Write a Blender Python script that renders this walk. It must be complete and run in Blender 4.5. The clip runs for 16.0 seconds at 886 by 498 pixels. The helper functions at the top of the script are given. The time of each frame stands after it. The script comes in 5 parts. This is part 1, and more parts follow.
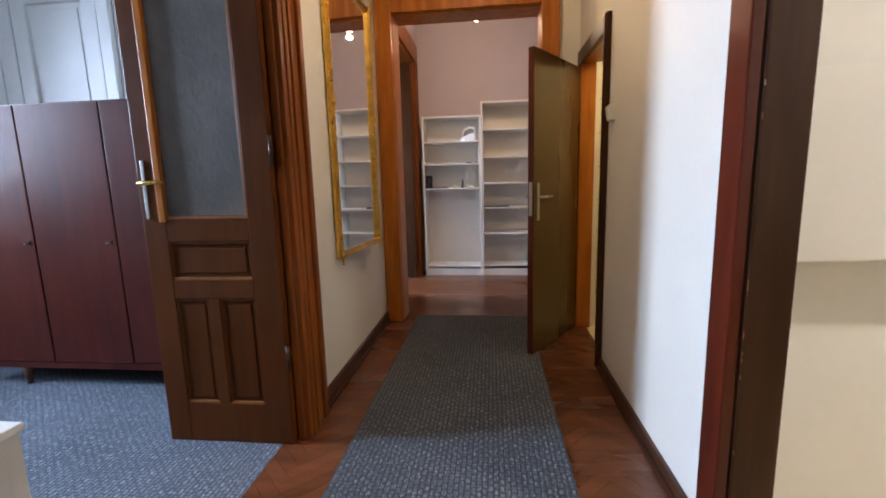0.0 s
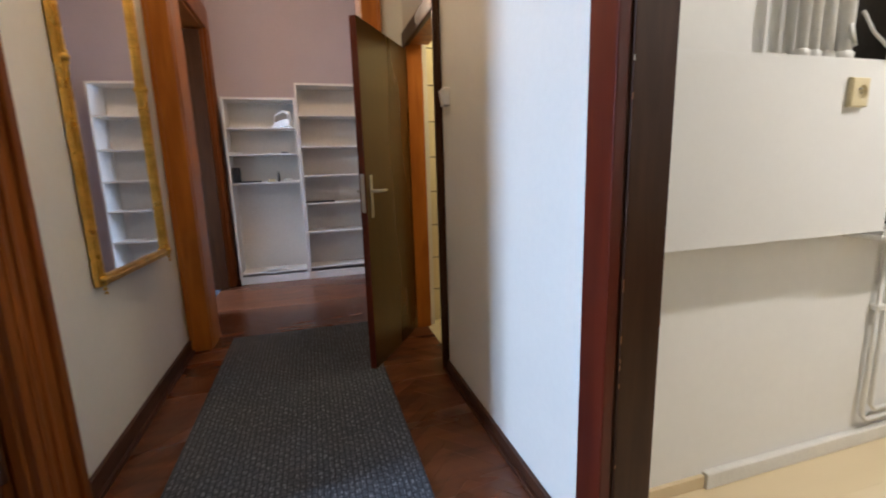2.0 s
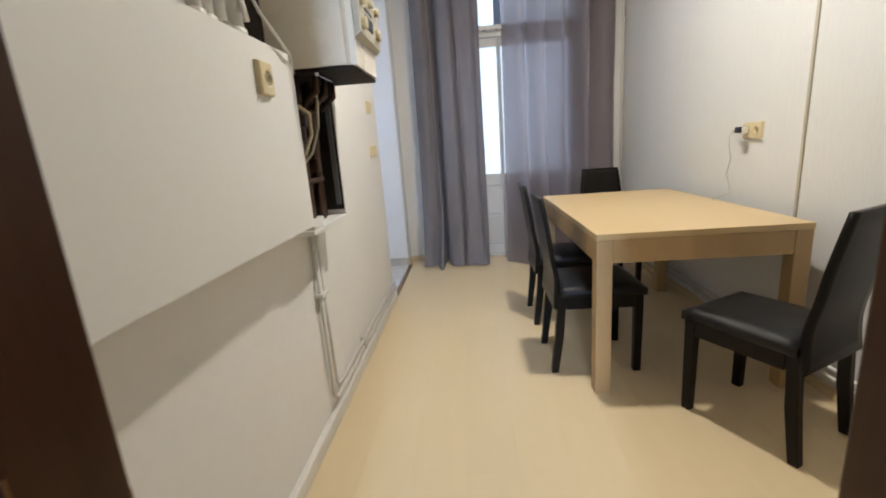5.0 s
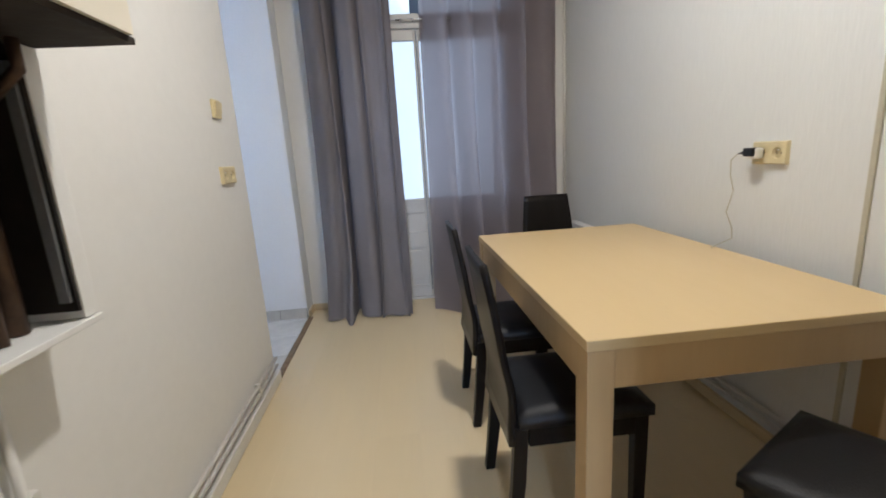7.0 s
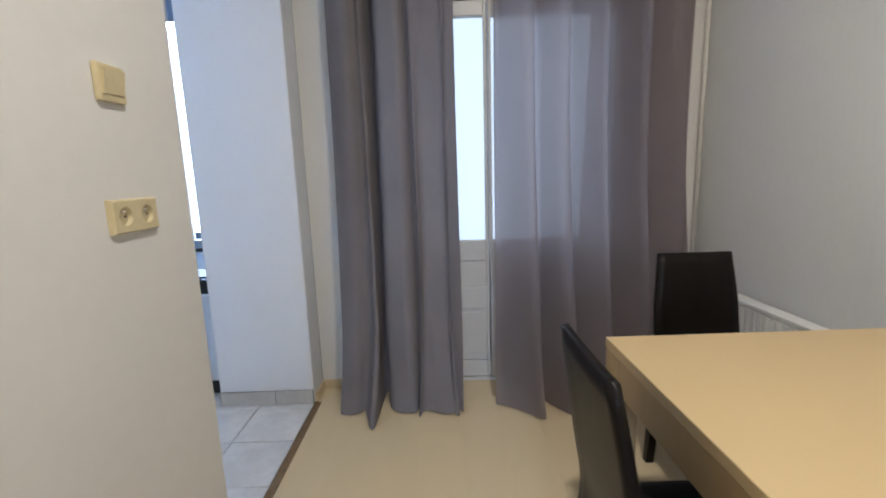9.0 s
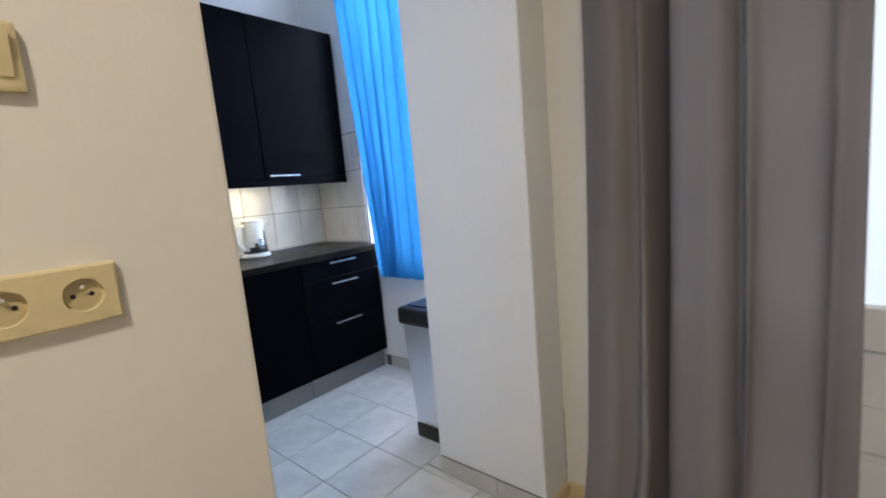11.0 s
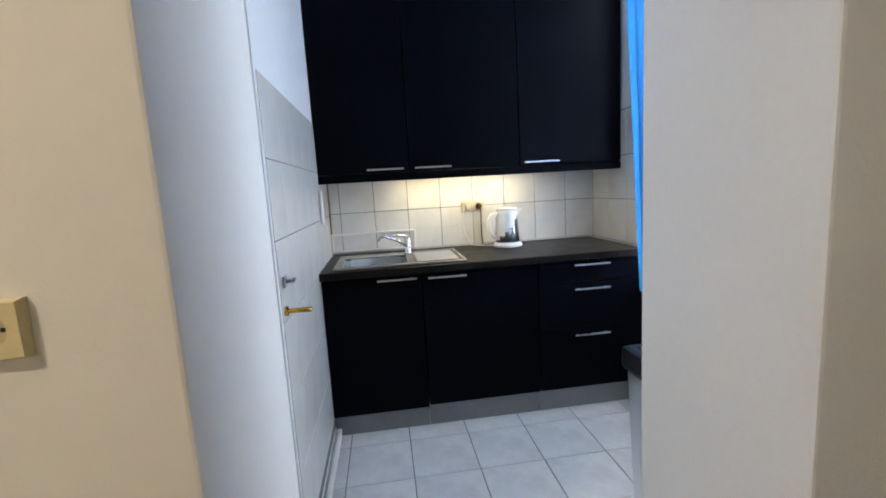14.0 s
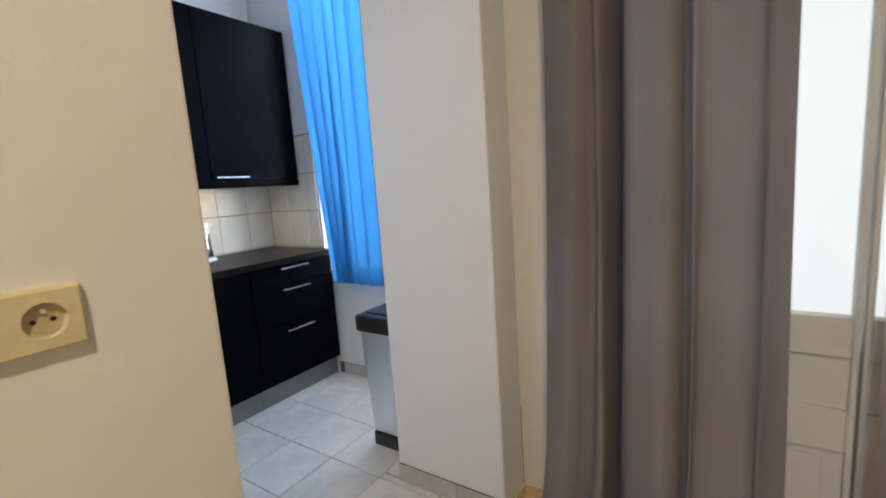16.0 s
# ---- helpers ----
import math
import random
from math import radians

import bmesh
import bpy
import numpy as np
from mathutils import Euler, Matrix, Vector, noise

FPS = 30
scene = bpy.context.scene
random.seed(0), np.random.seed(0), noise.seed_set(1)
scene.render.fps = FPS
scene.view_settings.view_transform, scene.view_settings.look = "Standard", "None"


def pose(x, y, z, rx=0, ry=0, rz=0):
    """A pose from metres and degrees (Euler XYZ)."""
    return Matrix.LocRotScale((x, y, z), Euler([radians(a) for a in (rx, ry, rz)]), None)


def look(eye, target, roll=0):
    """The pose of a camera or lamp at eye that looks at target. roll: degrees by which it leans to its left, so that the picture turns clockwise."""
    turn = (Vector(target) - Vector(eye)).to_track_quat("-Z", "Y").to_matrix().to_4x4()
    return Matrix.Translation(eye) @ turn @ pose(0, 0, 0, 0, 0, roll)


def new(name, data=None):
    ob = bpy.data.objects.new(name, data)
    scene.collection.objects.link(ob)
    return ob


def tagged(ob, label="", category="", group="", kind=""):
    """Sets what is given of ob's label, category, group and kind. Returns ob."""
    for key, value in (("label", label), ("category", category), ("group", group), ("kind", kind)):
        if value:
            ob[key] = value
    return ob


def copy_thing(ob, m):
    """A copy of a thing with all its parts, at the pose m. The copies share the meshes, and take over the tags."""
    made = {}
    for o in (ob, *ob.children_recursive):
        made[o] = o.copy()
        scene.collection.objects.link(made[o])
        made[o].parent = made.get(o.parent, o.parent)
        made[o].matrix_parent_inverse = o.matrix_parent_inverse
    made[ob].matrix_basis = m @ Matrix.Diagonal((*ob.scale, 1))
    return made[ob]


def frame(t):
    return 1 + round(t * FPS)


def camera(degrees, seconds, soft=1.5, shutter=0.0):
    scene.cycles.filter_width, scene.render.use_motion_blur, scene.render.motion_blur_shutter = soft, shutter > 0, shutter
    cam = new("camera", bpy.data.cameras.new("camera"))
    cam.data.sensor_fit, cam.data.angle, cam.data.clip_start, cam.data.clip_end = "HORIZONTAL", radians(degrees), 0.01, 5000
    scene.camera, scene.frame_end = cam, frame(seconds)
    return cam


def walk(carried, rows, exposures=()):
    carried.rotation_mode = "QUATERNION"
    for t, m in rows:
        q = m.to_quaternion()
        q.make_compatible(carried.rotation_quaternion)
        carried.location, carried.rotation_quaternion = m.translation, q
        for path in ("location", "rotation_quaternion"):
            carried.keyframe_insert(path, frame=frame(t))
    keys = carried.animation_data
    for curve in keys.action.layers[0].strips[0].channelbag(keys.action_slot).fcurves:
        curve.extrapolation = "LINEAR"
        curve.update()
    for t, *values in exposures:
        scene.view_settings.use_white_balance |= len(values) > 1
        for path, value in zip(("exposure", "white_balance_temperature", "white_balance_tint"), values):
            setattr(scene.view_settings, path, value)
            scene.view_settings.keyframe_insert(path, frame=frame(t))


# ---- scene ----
cam = camera(90.9, 16.0, soft=1.8, shutter=0.3)
PATH = [
    (0, (-0.205, 0.099, 1.176), (-0.425, 2.063, 0.864), -1.5),
    (0.5, (-0.242, 0.243, 1.172), (-0.448, 2.206, 0.853), -1.7),
    (1, (-0.249, 0.354, 1.178), (-0.297, 2.326, 0.849), -1.6),
    (1.5, (-0.243, 0.405, 1.169), (-0.031, 2.364, 0.824), -1.1),
    (2, (-0.226, 0.47, 1.17), (0.33, 2.356, 0.804), -1.7),
    (2.5, (-0.229, 0.558, 1.172), (0.667, 2.306, 0.789), -2.7),
    (3, (-0.213, 0.635, 1.17), (0.943, 2.216, 0.764), -3.0),
    (3.5, (-0.149, 0.711, 1.165), (1.272, 2.051, 0.733), -2.2),
    (4, (-0.095, 0.824, 1.168), (1.638, 1.719, 0.728), -3.4),
    (4.5, (-0.02, 0.892, 1.159), (1.883, 1.309, 0.707), -4.2),
    (5, (0.179, 0.9, 1.153), (2.12, 1.047, 0.691), -4.2),
    (7.5, (1.38, 0.778, 1.199), (3.327, 0.587, 0.784), -3.2),
    (8, (1.68, 0.822, 1.212), (3.636, 0.655, 0.827), -2.3),
    (10.5, (2.86, 0.863, 1.227), (4.652, 1.702, 0.934), -3.7),
    (11, (3.105, 0.851, 1.24), (4.609, 2.141, 0.963), -5.1),
    (11.5, (3.266, 0.866, 1.251), (4.567, 2.361, 0.98), -5.2),
    (12, (3.404, 0.939, 1.279), (4.531, 2.564, 0.984), -5.2),
    (12.5, (3.51, 0.976, 1.276), (4.478, 2.702, 0.986), -4.6),
    (13, (3.602, 0.991, 1.28), (4.283, 2.85, 1.002), -3.4),
    (13.5, (3.71, 0.949, 1.284), (4.023, 2.905, 1.007), -3.9),
    (14, (3.699, 0.97, 1.287), (3.957, 2.933, 1.01), -3.3),
    (14.5, (3.603, 1.006, 1.273), (4.212, 2.892, 1.004), -1.8),
    (15, (3.458, 0.991, 1.269), (4.623, 2.592, 0.987), -2.8),
    (15.5, (3.273, 0.925, 1.307), (4.736, 2.253, 1.0), -2.7),
    (16, (3.067, 0.888, 1.27), (4.715, 1.985, 0.983), -3.9),
]
EXPOSURES = [(0.0, 0.5, 6250, 13), (0.8, 0.48, 6500, 14), (1.5, 0.45, 6100, 12), (2.5, 0.08, 5600, 10), (3.5, 0.0, 5600, 9), (4.2, 0.0, 6000, 10), (5.0, -0.05, 5950, 10), (8.0, -0.33, 5700, 10), (10.5, -0.24, 6450, 10), (11.0, -0.36, 6750, 10), (11.5, -0.5, 6950, 10), (12.0, -0.25, 6850, 10), (12.5, -0.25, 6800, 10), (13.5, -0.42, 7050, 10), (14.5, -0.46, 7250, 10), (15.0, -0.15, 7500, 10), (15.5, -0.06, 7600, 10), (16.0, -0.42, 7600, 10)]
walk(cam, [(t, look(eye, target, roll)) for t, eye, target, roll in PATH], EXPOSURES)

# ---- world, sun and lamps ----
world = bpy.data.worlds.new("sky")
scene.world = world
world.use_nodes = True
wn = world.node_tree
sky = wn.nodes.new("ShaderNodeTexSky")
sky.sky_type = 'NISHITA'
sky.sun_disc = False
sky.sun_elevation, sky.sun_rotation = radians(40), radians(200)
wn.nodes["Background"].inputs["Strength"].default_value = 0.12
wn.links.new(sky.outputs["Color"], wn.nodes["Background"].inputs["Color"])


def lamp(name, kind, where, target, watts, colour, sx=0.1, sy=0.1, spread=180):
    data = bpy.data.lights.new(name, kind)
    data.energy, data.color = watts, colour
    if kind == "AREA":
        data.shape, data.size, data.size_y, data.spread = "RECTANGLE", sx, sy, radians(spread)
    elif kind == "POINT":
        data.shadow_soft_size = sx
    elif kind == "SUN":
        data.angle = sx
    ob = new(name, data)
    ob.matrix_world = look(where, target)
    return ob


DAY = (0.61, 0.76, 1.0)
lamp("sun", "SUN", (8, -6, 9), (4, 1, 0), 0.6, (1.0, 0.95, 0.88), radians(12))
lamp("balcony_daylight", "AREA", (4.98, 0.58, 1.75), (0, 0.58, 1.3), 13, (0.76, 0.88, 1.0), 1.3, 2.3)
lamp("kitchen_daylight", "AREA", (5.50, 2.68, 1.7), (3.4, 2.68, 1.0), 120, (0.62, 0.76, 1.0), 1.25, 1.9)
lamp("bedroom_daylight", "AREA", (-4.72, 1.31, 2.0), (0, 1.45, 0.4), 80, DAY, 0.5, 1.6, 105)
lamp("dining_ceiling_lamp", "AREA", (2.30, 0.42, 2.86), (2.30, 0.42, 0), 45, (1.0, 0.90, 0.76), 0.12, 0.12)
lamp("chandelier_glow", "POINT", (-0.325, 4.45, 2.58), (0, 0, 0), 15, (1.0, 0.70, 0.44), 0.02)
lamp("hall_ceiling_lamp", "POINT", (-0.33, 2.05, 2.84), (0, 0, 0), 14.0, (1.0, 0.66, 0.34), 0.08)
lamp("study_daylight", "AREA", (-2.99, 4.80, 1.6), (-0.4, 4.75, 0.0), 46, DAY, 0.9, 1.3, 120)
lamp("toilet_lamp", "POINT", (1.15, 3.0, 2.3), (0, 0, 0), 12, (1.0, 0.78, 0.44), 0.10)
lamp("cabinet_tube_glow", "AREA", (4.20, 3.62, 1.36), (4.20, 3.68, 0.9), 3.7, (1.0, 0.86, 0.55), 0.80, 0.03)


# ---- materials ----
def mat(name, colour, rough=0.5, metal=0.0, vary=0.08, scale=3.0, fine=0.05, fine_scale=60.0, bump=0.05, bump_scale=80.0,
        stretch=(1, 1, 1), colour2=None, island=0.0, coat=0.0, spec=0.5, rough_vary=0.1):
    m = bpy.data.materials.new(name)
    m.use_nodes = True
    nt = m.node_tree
    n, l = nt.nodes, nt.links
    b = n["Principled BSDF"]
    b.inputs["Metallic"].default_value = metal
    b.inputs["Specular IOR Level"].default_value = spec
    b.inputs["Coat Weight"].default_value = coat
    tc = n.new("ShaderNodeTexCoord")
    mp = n.new("ShaderNodeMapping")
    mp.inputs["Scale"].default_value = stretch
    l.new(tc.outputs["Object"], mp.inputs["Vector"])
    big = n.new("ShaderNodeTexNoise")
    big.inputs["Scale"].default_value, big.inputs["Detail"].default_value = scale, 4
    small = n.new("ShaderNodeTexNoise")
    small.inputs["Scale"].default_value, small.inputs["Detail"].default_value = fine_scale, 3
    l.new(mp.outputs["Vector"], big.inputs["Vector"])
    l.new(mp.outputs["Vector"], small.inputs["Vector"])
    mix = n.new("ShaderNodeMix")
    mix.data_type = "RGBA"
    c2 = colour2 or tuple(c * (1 - 2.2 * vary) for c in colour)
    mix.inputs[6].default_value = (*colour, 1)
    mix.inputs[7].default_value = (*c2, 1)
    ramp = n.new("ShaderNodeMapRange")
    ramp.inputs["From Min"].default_value, ramp.inputs["From Max"].default_value = 0.35, 0.68
    l.new(big.outputs["Fac"], ramp.inputs["Value"])
    l.new(ramp.outputs["Result"], mix.inputs[0])
    hsv = n.new("ShaderNodeHueSaturation")
    val = n.new("ShaderNodeMath")
    val.operation = "MULTIPLY_ADD"
    val.inputs[1].default_value, val.inputs[2].default_value = 4 * fine, 1 - 2 * fine
    l.new(small.outputs["Fac"], val.inputs[0])
    last = val.outputs[0]
    if island:
        info = n.new("ShaderNodeObjectInfo")
        geo = n.new("ShaderNodeNewGeometry")
        add = n.new("ShaderNodeMath")
        add.operation = "ADD"
        l.new(info.outputs["Random"], add.inputs[0])
        l.new(geo.outputs["Random Per Island"], add.inputs[1])
        fr = n.new("ShaderNodeMath")
        fr.operation = "FRACT"
        l.new(add.outputs[0], fr.inputs[0])
        mul = n.new("ShaderNodeMath")
        mul.operation = "MULTIPLY_ADD"
        mul.inputs[1].default_value, mul.inputs[2].default_value = 2 * island, 1 - island
        l.new(fr.outputs[0], mul.inputs[0])
        both = n.new("ShaderNodeMath")
        both.operation = "MULTIPLY"
        l.new(mul.outputs[0], both.inputs[0])
        l.new(last, both.inputs[1])
        last = both.outputs[0]
    l.new(last, hsv.inputs["Value"])
    l.new(mix.outputs[2], hsv.inputs["Color"])
    l.new(hsv.outputs["Color"], b.inputs["Base Color"])
    rr = n.new("ShaderNodeMapRange")
    rr.inputs["To Min"].default_value, rr.inputs["To Max"].default_value = max(0.02, rough - rough_vary), min(1, rough + rough_vary)
    l.new(big.outputs["Fac"], rr.inputs["Value"])
    l.new(rr.outputs["Result"], b.inputs["Roughness"])
    if bump:
        bn = n.new("ShaderNodeTexNoise")
        bn.inputs["Scale"].default_value, bn.inputs["Detail"].default_value = bump_scale, 3
        l.new(mp.outputs["Vector"], bn.inputs["Vector"])
        bp = n.new("ShaderNodeBump")
        bp.inputs["Strength"].default_value, bp.inputs["Distance"].default_value = bump, 0.01
        l.new(bn.outputs["Fac"], bp.inputs["Height"])
        l.new(bp.outputs["Normal"], b.inputs["Normal"])
    return m


def wood(name, light, dark, rough=0.4, axis="z", scale=1.0, bump=0.08, island=0.0, coat=0.0, contrast=1.0, spec=0.4, rough_vary=0.1, fine=0.03):
    m = mat(name, light, rough, bump=0.0, island=island, fine=fine, coat=coat, spec=spec, rough_vary=rough_vary)
    nt = m.node_tree
    n, l = nt.nodes, nt.links
    mp = next(k for k in n if k.bl_idname == "ShaderNodeMapping")
    s = {"x": (0.12, 1, 1), "y": (1, 0.12, 1), "z": (1, 1, 0.12)}[axis]
    mp.inputs["Scale"].default_value = [k * scale for k in s]
    mix = next(k for k in n if k.bl_idname == "ShaderNodeMix")
    grain = n.new("ShaderNodeTexNoise")
    grain.inputs["Scale"].default_value, grain.inputs["Detail"].default_value, grain.inputs["Distortion"].default_value = 22, 6, 0.6
    l.new(mp.outputs["Vector"], grain.inputs["Vector"])
    ramp = n.new("ShaderNodeMapRange")
    ramp.inputs["From Min"].default_value, ramp.inputs["From Max"].default_value = 0.5 - 0.2 / contrast, 0.5 + 0.2 / contrast
    l.new(grain.outputs["Fac"], ramp.inputs["Value"])
    l.new(ramp.outputs["Result"], mix.inputs[0])
    mix.inputs[7].default_value = (*dark, 1)
    bp = n.new("ShaderNodeBump")
    bp.inputs["Strength"].default_value, bp.inputs["Distance"].default_value = bump, 0.005
    l.new(grain.outputs["Fac"], bp.inputs["Height"])
    l.new(bp.outputs["Normal"], n["Principled BSDF"].inputs["Normal"])
    return m


def woven(name, base, thread, pitch=0.026):
    """A flat-woven carpet: ribs along its length with broken lighter stitches on them."""
    m = mat(name, base, 0.95, vary=0.15, scale=2.0, fine=0.14, fine_scale=220, bump=0.0, spec=0.1)
    nt = m.node_tree
    n, l = nt.nodes, nt.links
    tc = next(k for k in n if k.bl_idname == "ShaderNodeTexCoord")
    brick = n.new("ShaderNodeTexBrick")
    brick.inputs["Scale"].default_value = 1.0
    brick.inputs["Brick Width"].default_value, brick.inputs["Row Height"].default_value = pitch * 1.7, pitch
    brick.inputs["Mortar Size"].default_value, brick.inputs["Mortar Smooth"].default_value = pitch * 0.24, 0.9
    turn = n.new("ShaderNodeMapping")
    turn.inputs["Rotation"].default_value = (0, 0, radians(90))
    warp = n.new("ShaderNodeTexNoise")
    warp.inputs["Scale"].default_value, warp.inputs["Detail"].default_value = 45, 2
    l.new(tc.outputs["Object"], warp.inputs["Vector"])
    wob = n.new("ShaderNodeVectorMath")
    wob.operation = "MULTIPLY_ADD"
    wob.inputs[1].default_value = (0.010, 0.010, 0)
    l.new(warp.outputs["Color"], wob.inputs[0])
    l.new(tc.outputs["Object"], wob.inputs[2])
    l.new(wob.outputs[0], turn.inputs["Vector"])
    l.new(turn.outputs["Vector"], brick.inputs["Vector"])
    long = n.new("ShaderNodeMapping")
    long.inputs["Scale"].default_value = (1.9, 0.8, 1)
    l.new(tc.outputs["Object"], long.inputs["Vector"])
    speck = n.new("ShaderNodeTexNoise")
    speck.inputs["Scale"].default_value, speck.inputs["Detail"].default_value = 62, 1.5
    l.new(long.outputs["Vector"], speck.inputs["Vector"])
    sr = n.new("ShaderNodeMapRange")
    sr.inputs["From Min"].default_value, sr.inputs["From Max"].default_value = 0.52, 0.70
    l.new(speck.outputs["Fac"], sr.inputs["Value"])
    inv = n.new("ShaderNodeMath")
    inv.operation = "SUBTRACT"
    inv.inputs[0].default_value = 1.0
    l.new(brick.outputs["Fac"], inv.inputs[1])
    mul = n.new("ShaderNodeMath")
    mul.operation = "MULTIPLY"
    l.new(sr.outputs["Result"], mul.inputs[0])
    l.new(inv.outputs[0], mul.inputs[1])
    hsv = next(k for k in n if k.bl_idname == "ShaderNodeHueSaturation")
    groove = n.new("ShaderNodeMix")
    groove.data_type = "RGBA"
    groove.inputs[7].default_value = (*[c * 0.45 for c in base], 1)
    l.new(brick.outputs["Fac"], groove.inputs[0])
    l.new(hsv.outputs["Color"], groove.inputs[6])
    mix = n.new("ShaderNodeMix")
    mix.data_type = "RGBA"
    mix.inputs[7].default_value = (*thread, 1)
    l.new(mul.outputs[0], mix.inputs[0])
    l.new(groove.outputs[2], mix.inputs[6])
    l.new(mix.outputs[2], n["Principled BSDF"].inputs["Base Color"])
    bp = n.new("ShaderNodeBump")
    bp.inputs["Strength"].default_value, bp.inputs["Distance"].default_value = 0.5, 0.003
    l.new(inv.outputs[0], bp.inputs["Height"])
    l.new(bp.outputs["Normal"], n["Principled BSDF"].inputs["Normal"])
    return m


def cloth(name, colour, through_colour, through_part, clear=0.0):
    """A thin fabric: part of the light goes through it, a little of it straight."""
    m = mat(name, colour, 0.9, vary=0.06, fine=0.06, fine_scale=300, bump=0.15, bump_scale=400, spec=0.1)
    nt = m.node_tree
    n, l = nt.nodes, nt.links
    tr = n.new("ShaderNodeBsdfTranslucent")
    tr.inputs["Color"].default_value = (*through_colour, 1)
    mx = n.new("ShaderNodeMixShader")
    mx.inputs[0].default_value = through_part
    l.new(n["Principled BSDF"].outputs[0], mx.inputs[1])
    l.new(tr.outputs[0], mx.inputs[2])
    out = n["Material Output"]
    last = mx
    if clear:
        tp = n.new("ShaderNodeBsdfTransparent")
        m2 = n.new("ShaderNodeMixShader")
        m2.inputs[0].default_value = clear
        l.new(mx.outputs[0], m2.inputs[1])
        l.new(tp.outputs[0], m2.inputs[2])
        last = m2
    l.new(last.outputs[0], out.inputs["Surface"])
    return m


def glass(name, colour=(1, 1, 1), rough=0.0):
    m = bpy.data.materials.new(name)
    m.use_nodes = True
    b = m.node_tree.nodes["Principled BSDF"]
    b.inputs["Base Color"].default_value = (*colour, 1)
    b.inputs["Transmission Weight"].default_value = 1
    b.inputs["Roughness"].default_value = rough
    b.inputs["IOR"].default_value = 1.45
    return m


def glow(name, colour, strength):
    m = bpy.data.materials.new(name)
    m.use_nodes = True
    b = m.node_tree.nodes["Principled BSDF"]
    b.inputs["Base Color"].default_value = (*colour, 1)
    b.inputs["Emission Color"].default_value = (*colour, 1)
    b.inputs["Emission Strength"].default_value = strength
    return m


PAINT = mat("white_wall_paint", (0.78, 0.765, 0.73), 0.75, vary=0.02, scale=1.2, fine=0.015, fine_scale=25, bump=0.05, bump_scale=160)
PAPER = mat("ribbed_wallpaper", (0.74, 0.74, 0.72), 0.8, vary=0.02, scale=1.0, fine=0.02, fine_scale=90, bump=0.10, bump_scale=130, stretch=(1, 1, 0.15))
CREAM = mat("cream_hall_paint", (0.80, 0.77, 0.68), 0.7, vary=0.02, scale=1.3, fine=0.015, fine_scale=40, bump=0.07, bump_scale=140)
LILAC = mat("lilac_pink_paint", (0.47, 0.41, 0.435), 0.8, vary=0.03, scale=1.2, fine=0.02, bump=0.1, bump_scale=120)
COOL = mat("kitchen_wall_paint", (0.80, 0.81, 0.82), 0.65, vary=0.02, scale=1.5, fine=0.015, bump=0.1, bump_scale=120)
CEIL = mat("ceiling_paint", (0.82, 0.81, 0.79), 0.85, vary=0.02, bump=0.08)
BOARD = mat("white_panel_board", (0.80, 0.79, 0.76), 0.45, vary=0.015, scale=1.0, fine=0.01, bump=0.05, bump_scale=60)
OAK = wood("varnished_orange_wood", (0.50, 0.170, 0.020), (0.28, 0.082, 0.010), 0.36, "z", 0.8, 0.10, spec=0.18, contrast=0.8)
MAHOGANY = wood("red_brown_painted_wood", (0.118, 0.018, 0.007), (0.062, 0.010, 0.005), 0.30, "z", 0.5, 0.10, spec=0.30, rough_vary=0.14)
DARKWOOD = wood("dark_brown_wood", (0.072, 0.030, 0.012), (0.040, 0.015, 0.006), 0.34, "z", 0.8, 0.10, spec=0.2)
LEAFWOOD = wood("brown_panel_door_wood", (0.102, 0.029, 0.0042), (0.068, 0.018, 0.003), 0.36, "z", 0.8, 0.10, spec=0.15, contrast=0.7)
LEAFTRIM = wood("golden_brown_bead", (0.30, 0.12, 0.03), (0.17, 0.06, 0.016), 0.35, "z", 1.0, 0.1, coat=0.2)
OLIVE = wood("olive_brown_door_wood", (0.085, 0.040, 0.006), (0.062, 0.028, 0.0045), 0.28, "z", 0.7, 0.05, spec=0.35, contrast=0.7)
WARDROBE = wood("mahogany_veneer", (0.074, 0.0135, 0.0085), (0.042, 0.0078, 0.0055), 0.38, "z", 0.5, 0.05, spec=0.16, rough_vary=0.26)
SKIRTDARK = wood("dark_skirting_wood", (0.075, 0.028, 0.014), (0.04, 0.015, 0.008), 0.4, "y")
PARQUET = wood("red_parquet", (0.165, 0.055, 0.022), (0.080, 0.026, 0.012), 0.27, "x", 0.45, 0.04, island=0.16, spec=0.5, contrast=0.9)
LAMINATE = wood("pale_maple_laminate", (0.68, 0.555, 0.35), (0.66, 0.532, 0.328), 0.33, "x", 0.5, 0.003, island=0.012, contrast=0.4, fine=0.012)
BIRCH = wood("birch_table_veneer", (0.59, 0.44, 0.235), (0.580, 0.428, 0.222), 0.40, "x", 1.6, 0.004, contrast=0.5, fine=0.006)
# the tabletop's birch, darkened for the shade on legs and aprons
BIRCHSHADE = wood("shaded_birch_veneer", (0.47, 0.325, 0.165), (0.44, 0.30, 0.145), 0.45, "z", 0.8, 0.02, contrast=0.7)
BLACKWOOD = wood("black_brown_chair_wood", (0.010, 0.0075, 0.0065), (0.006, 0.005, 0.004), 0.36, "z", 1.0, 0.04, spec=0.18)
LEATHER = mat("black_leather", (0.010, 0.010, 0.011), 0.36, vary=0.1, bump=0.25, bump_scale=260, rough_vary=0.08, spec=0.28)
BLACKFRONT = mat("black_satin_front", (0.0026, 0.0033, 0.0056), 0.38, vary=0.15, scale=2, bump=0.02, spec=0.022)
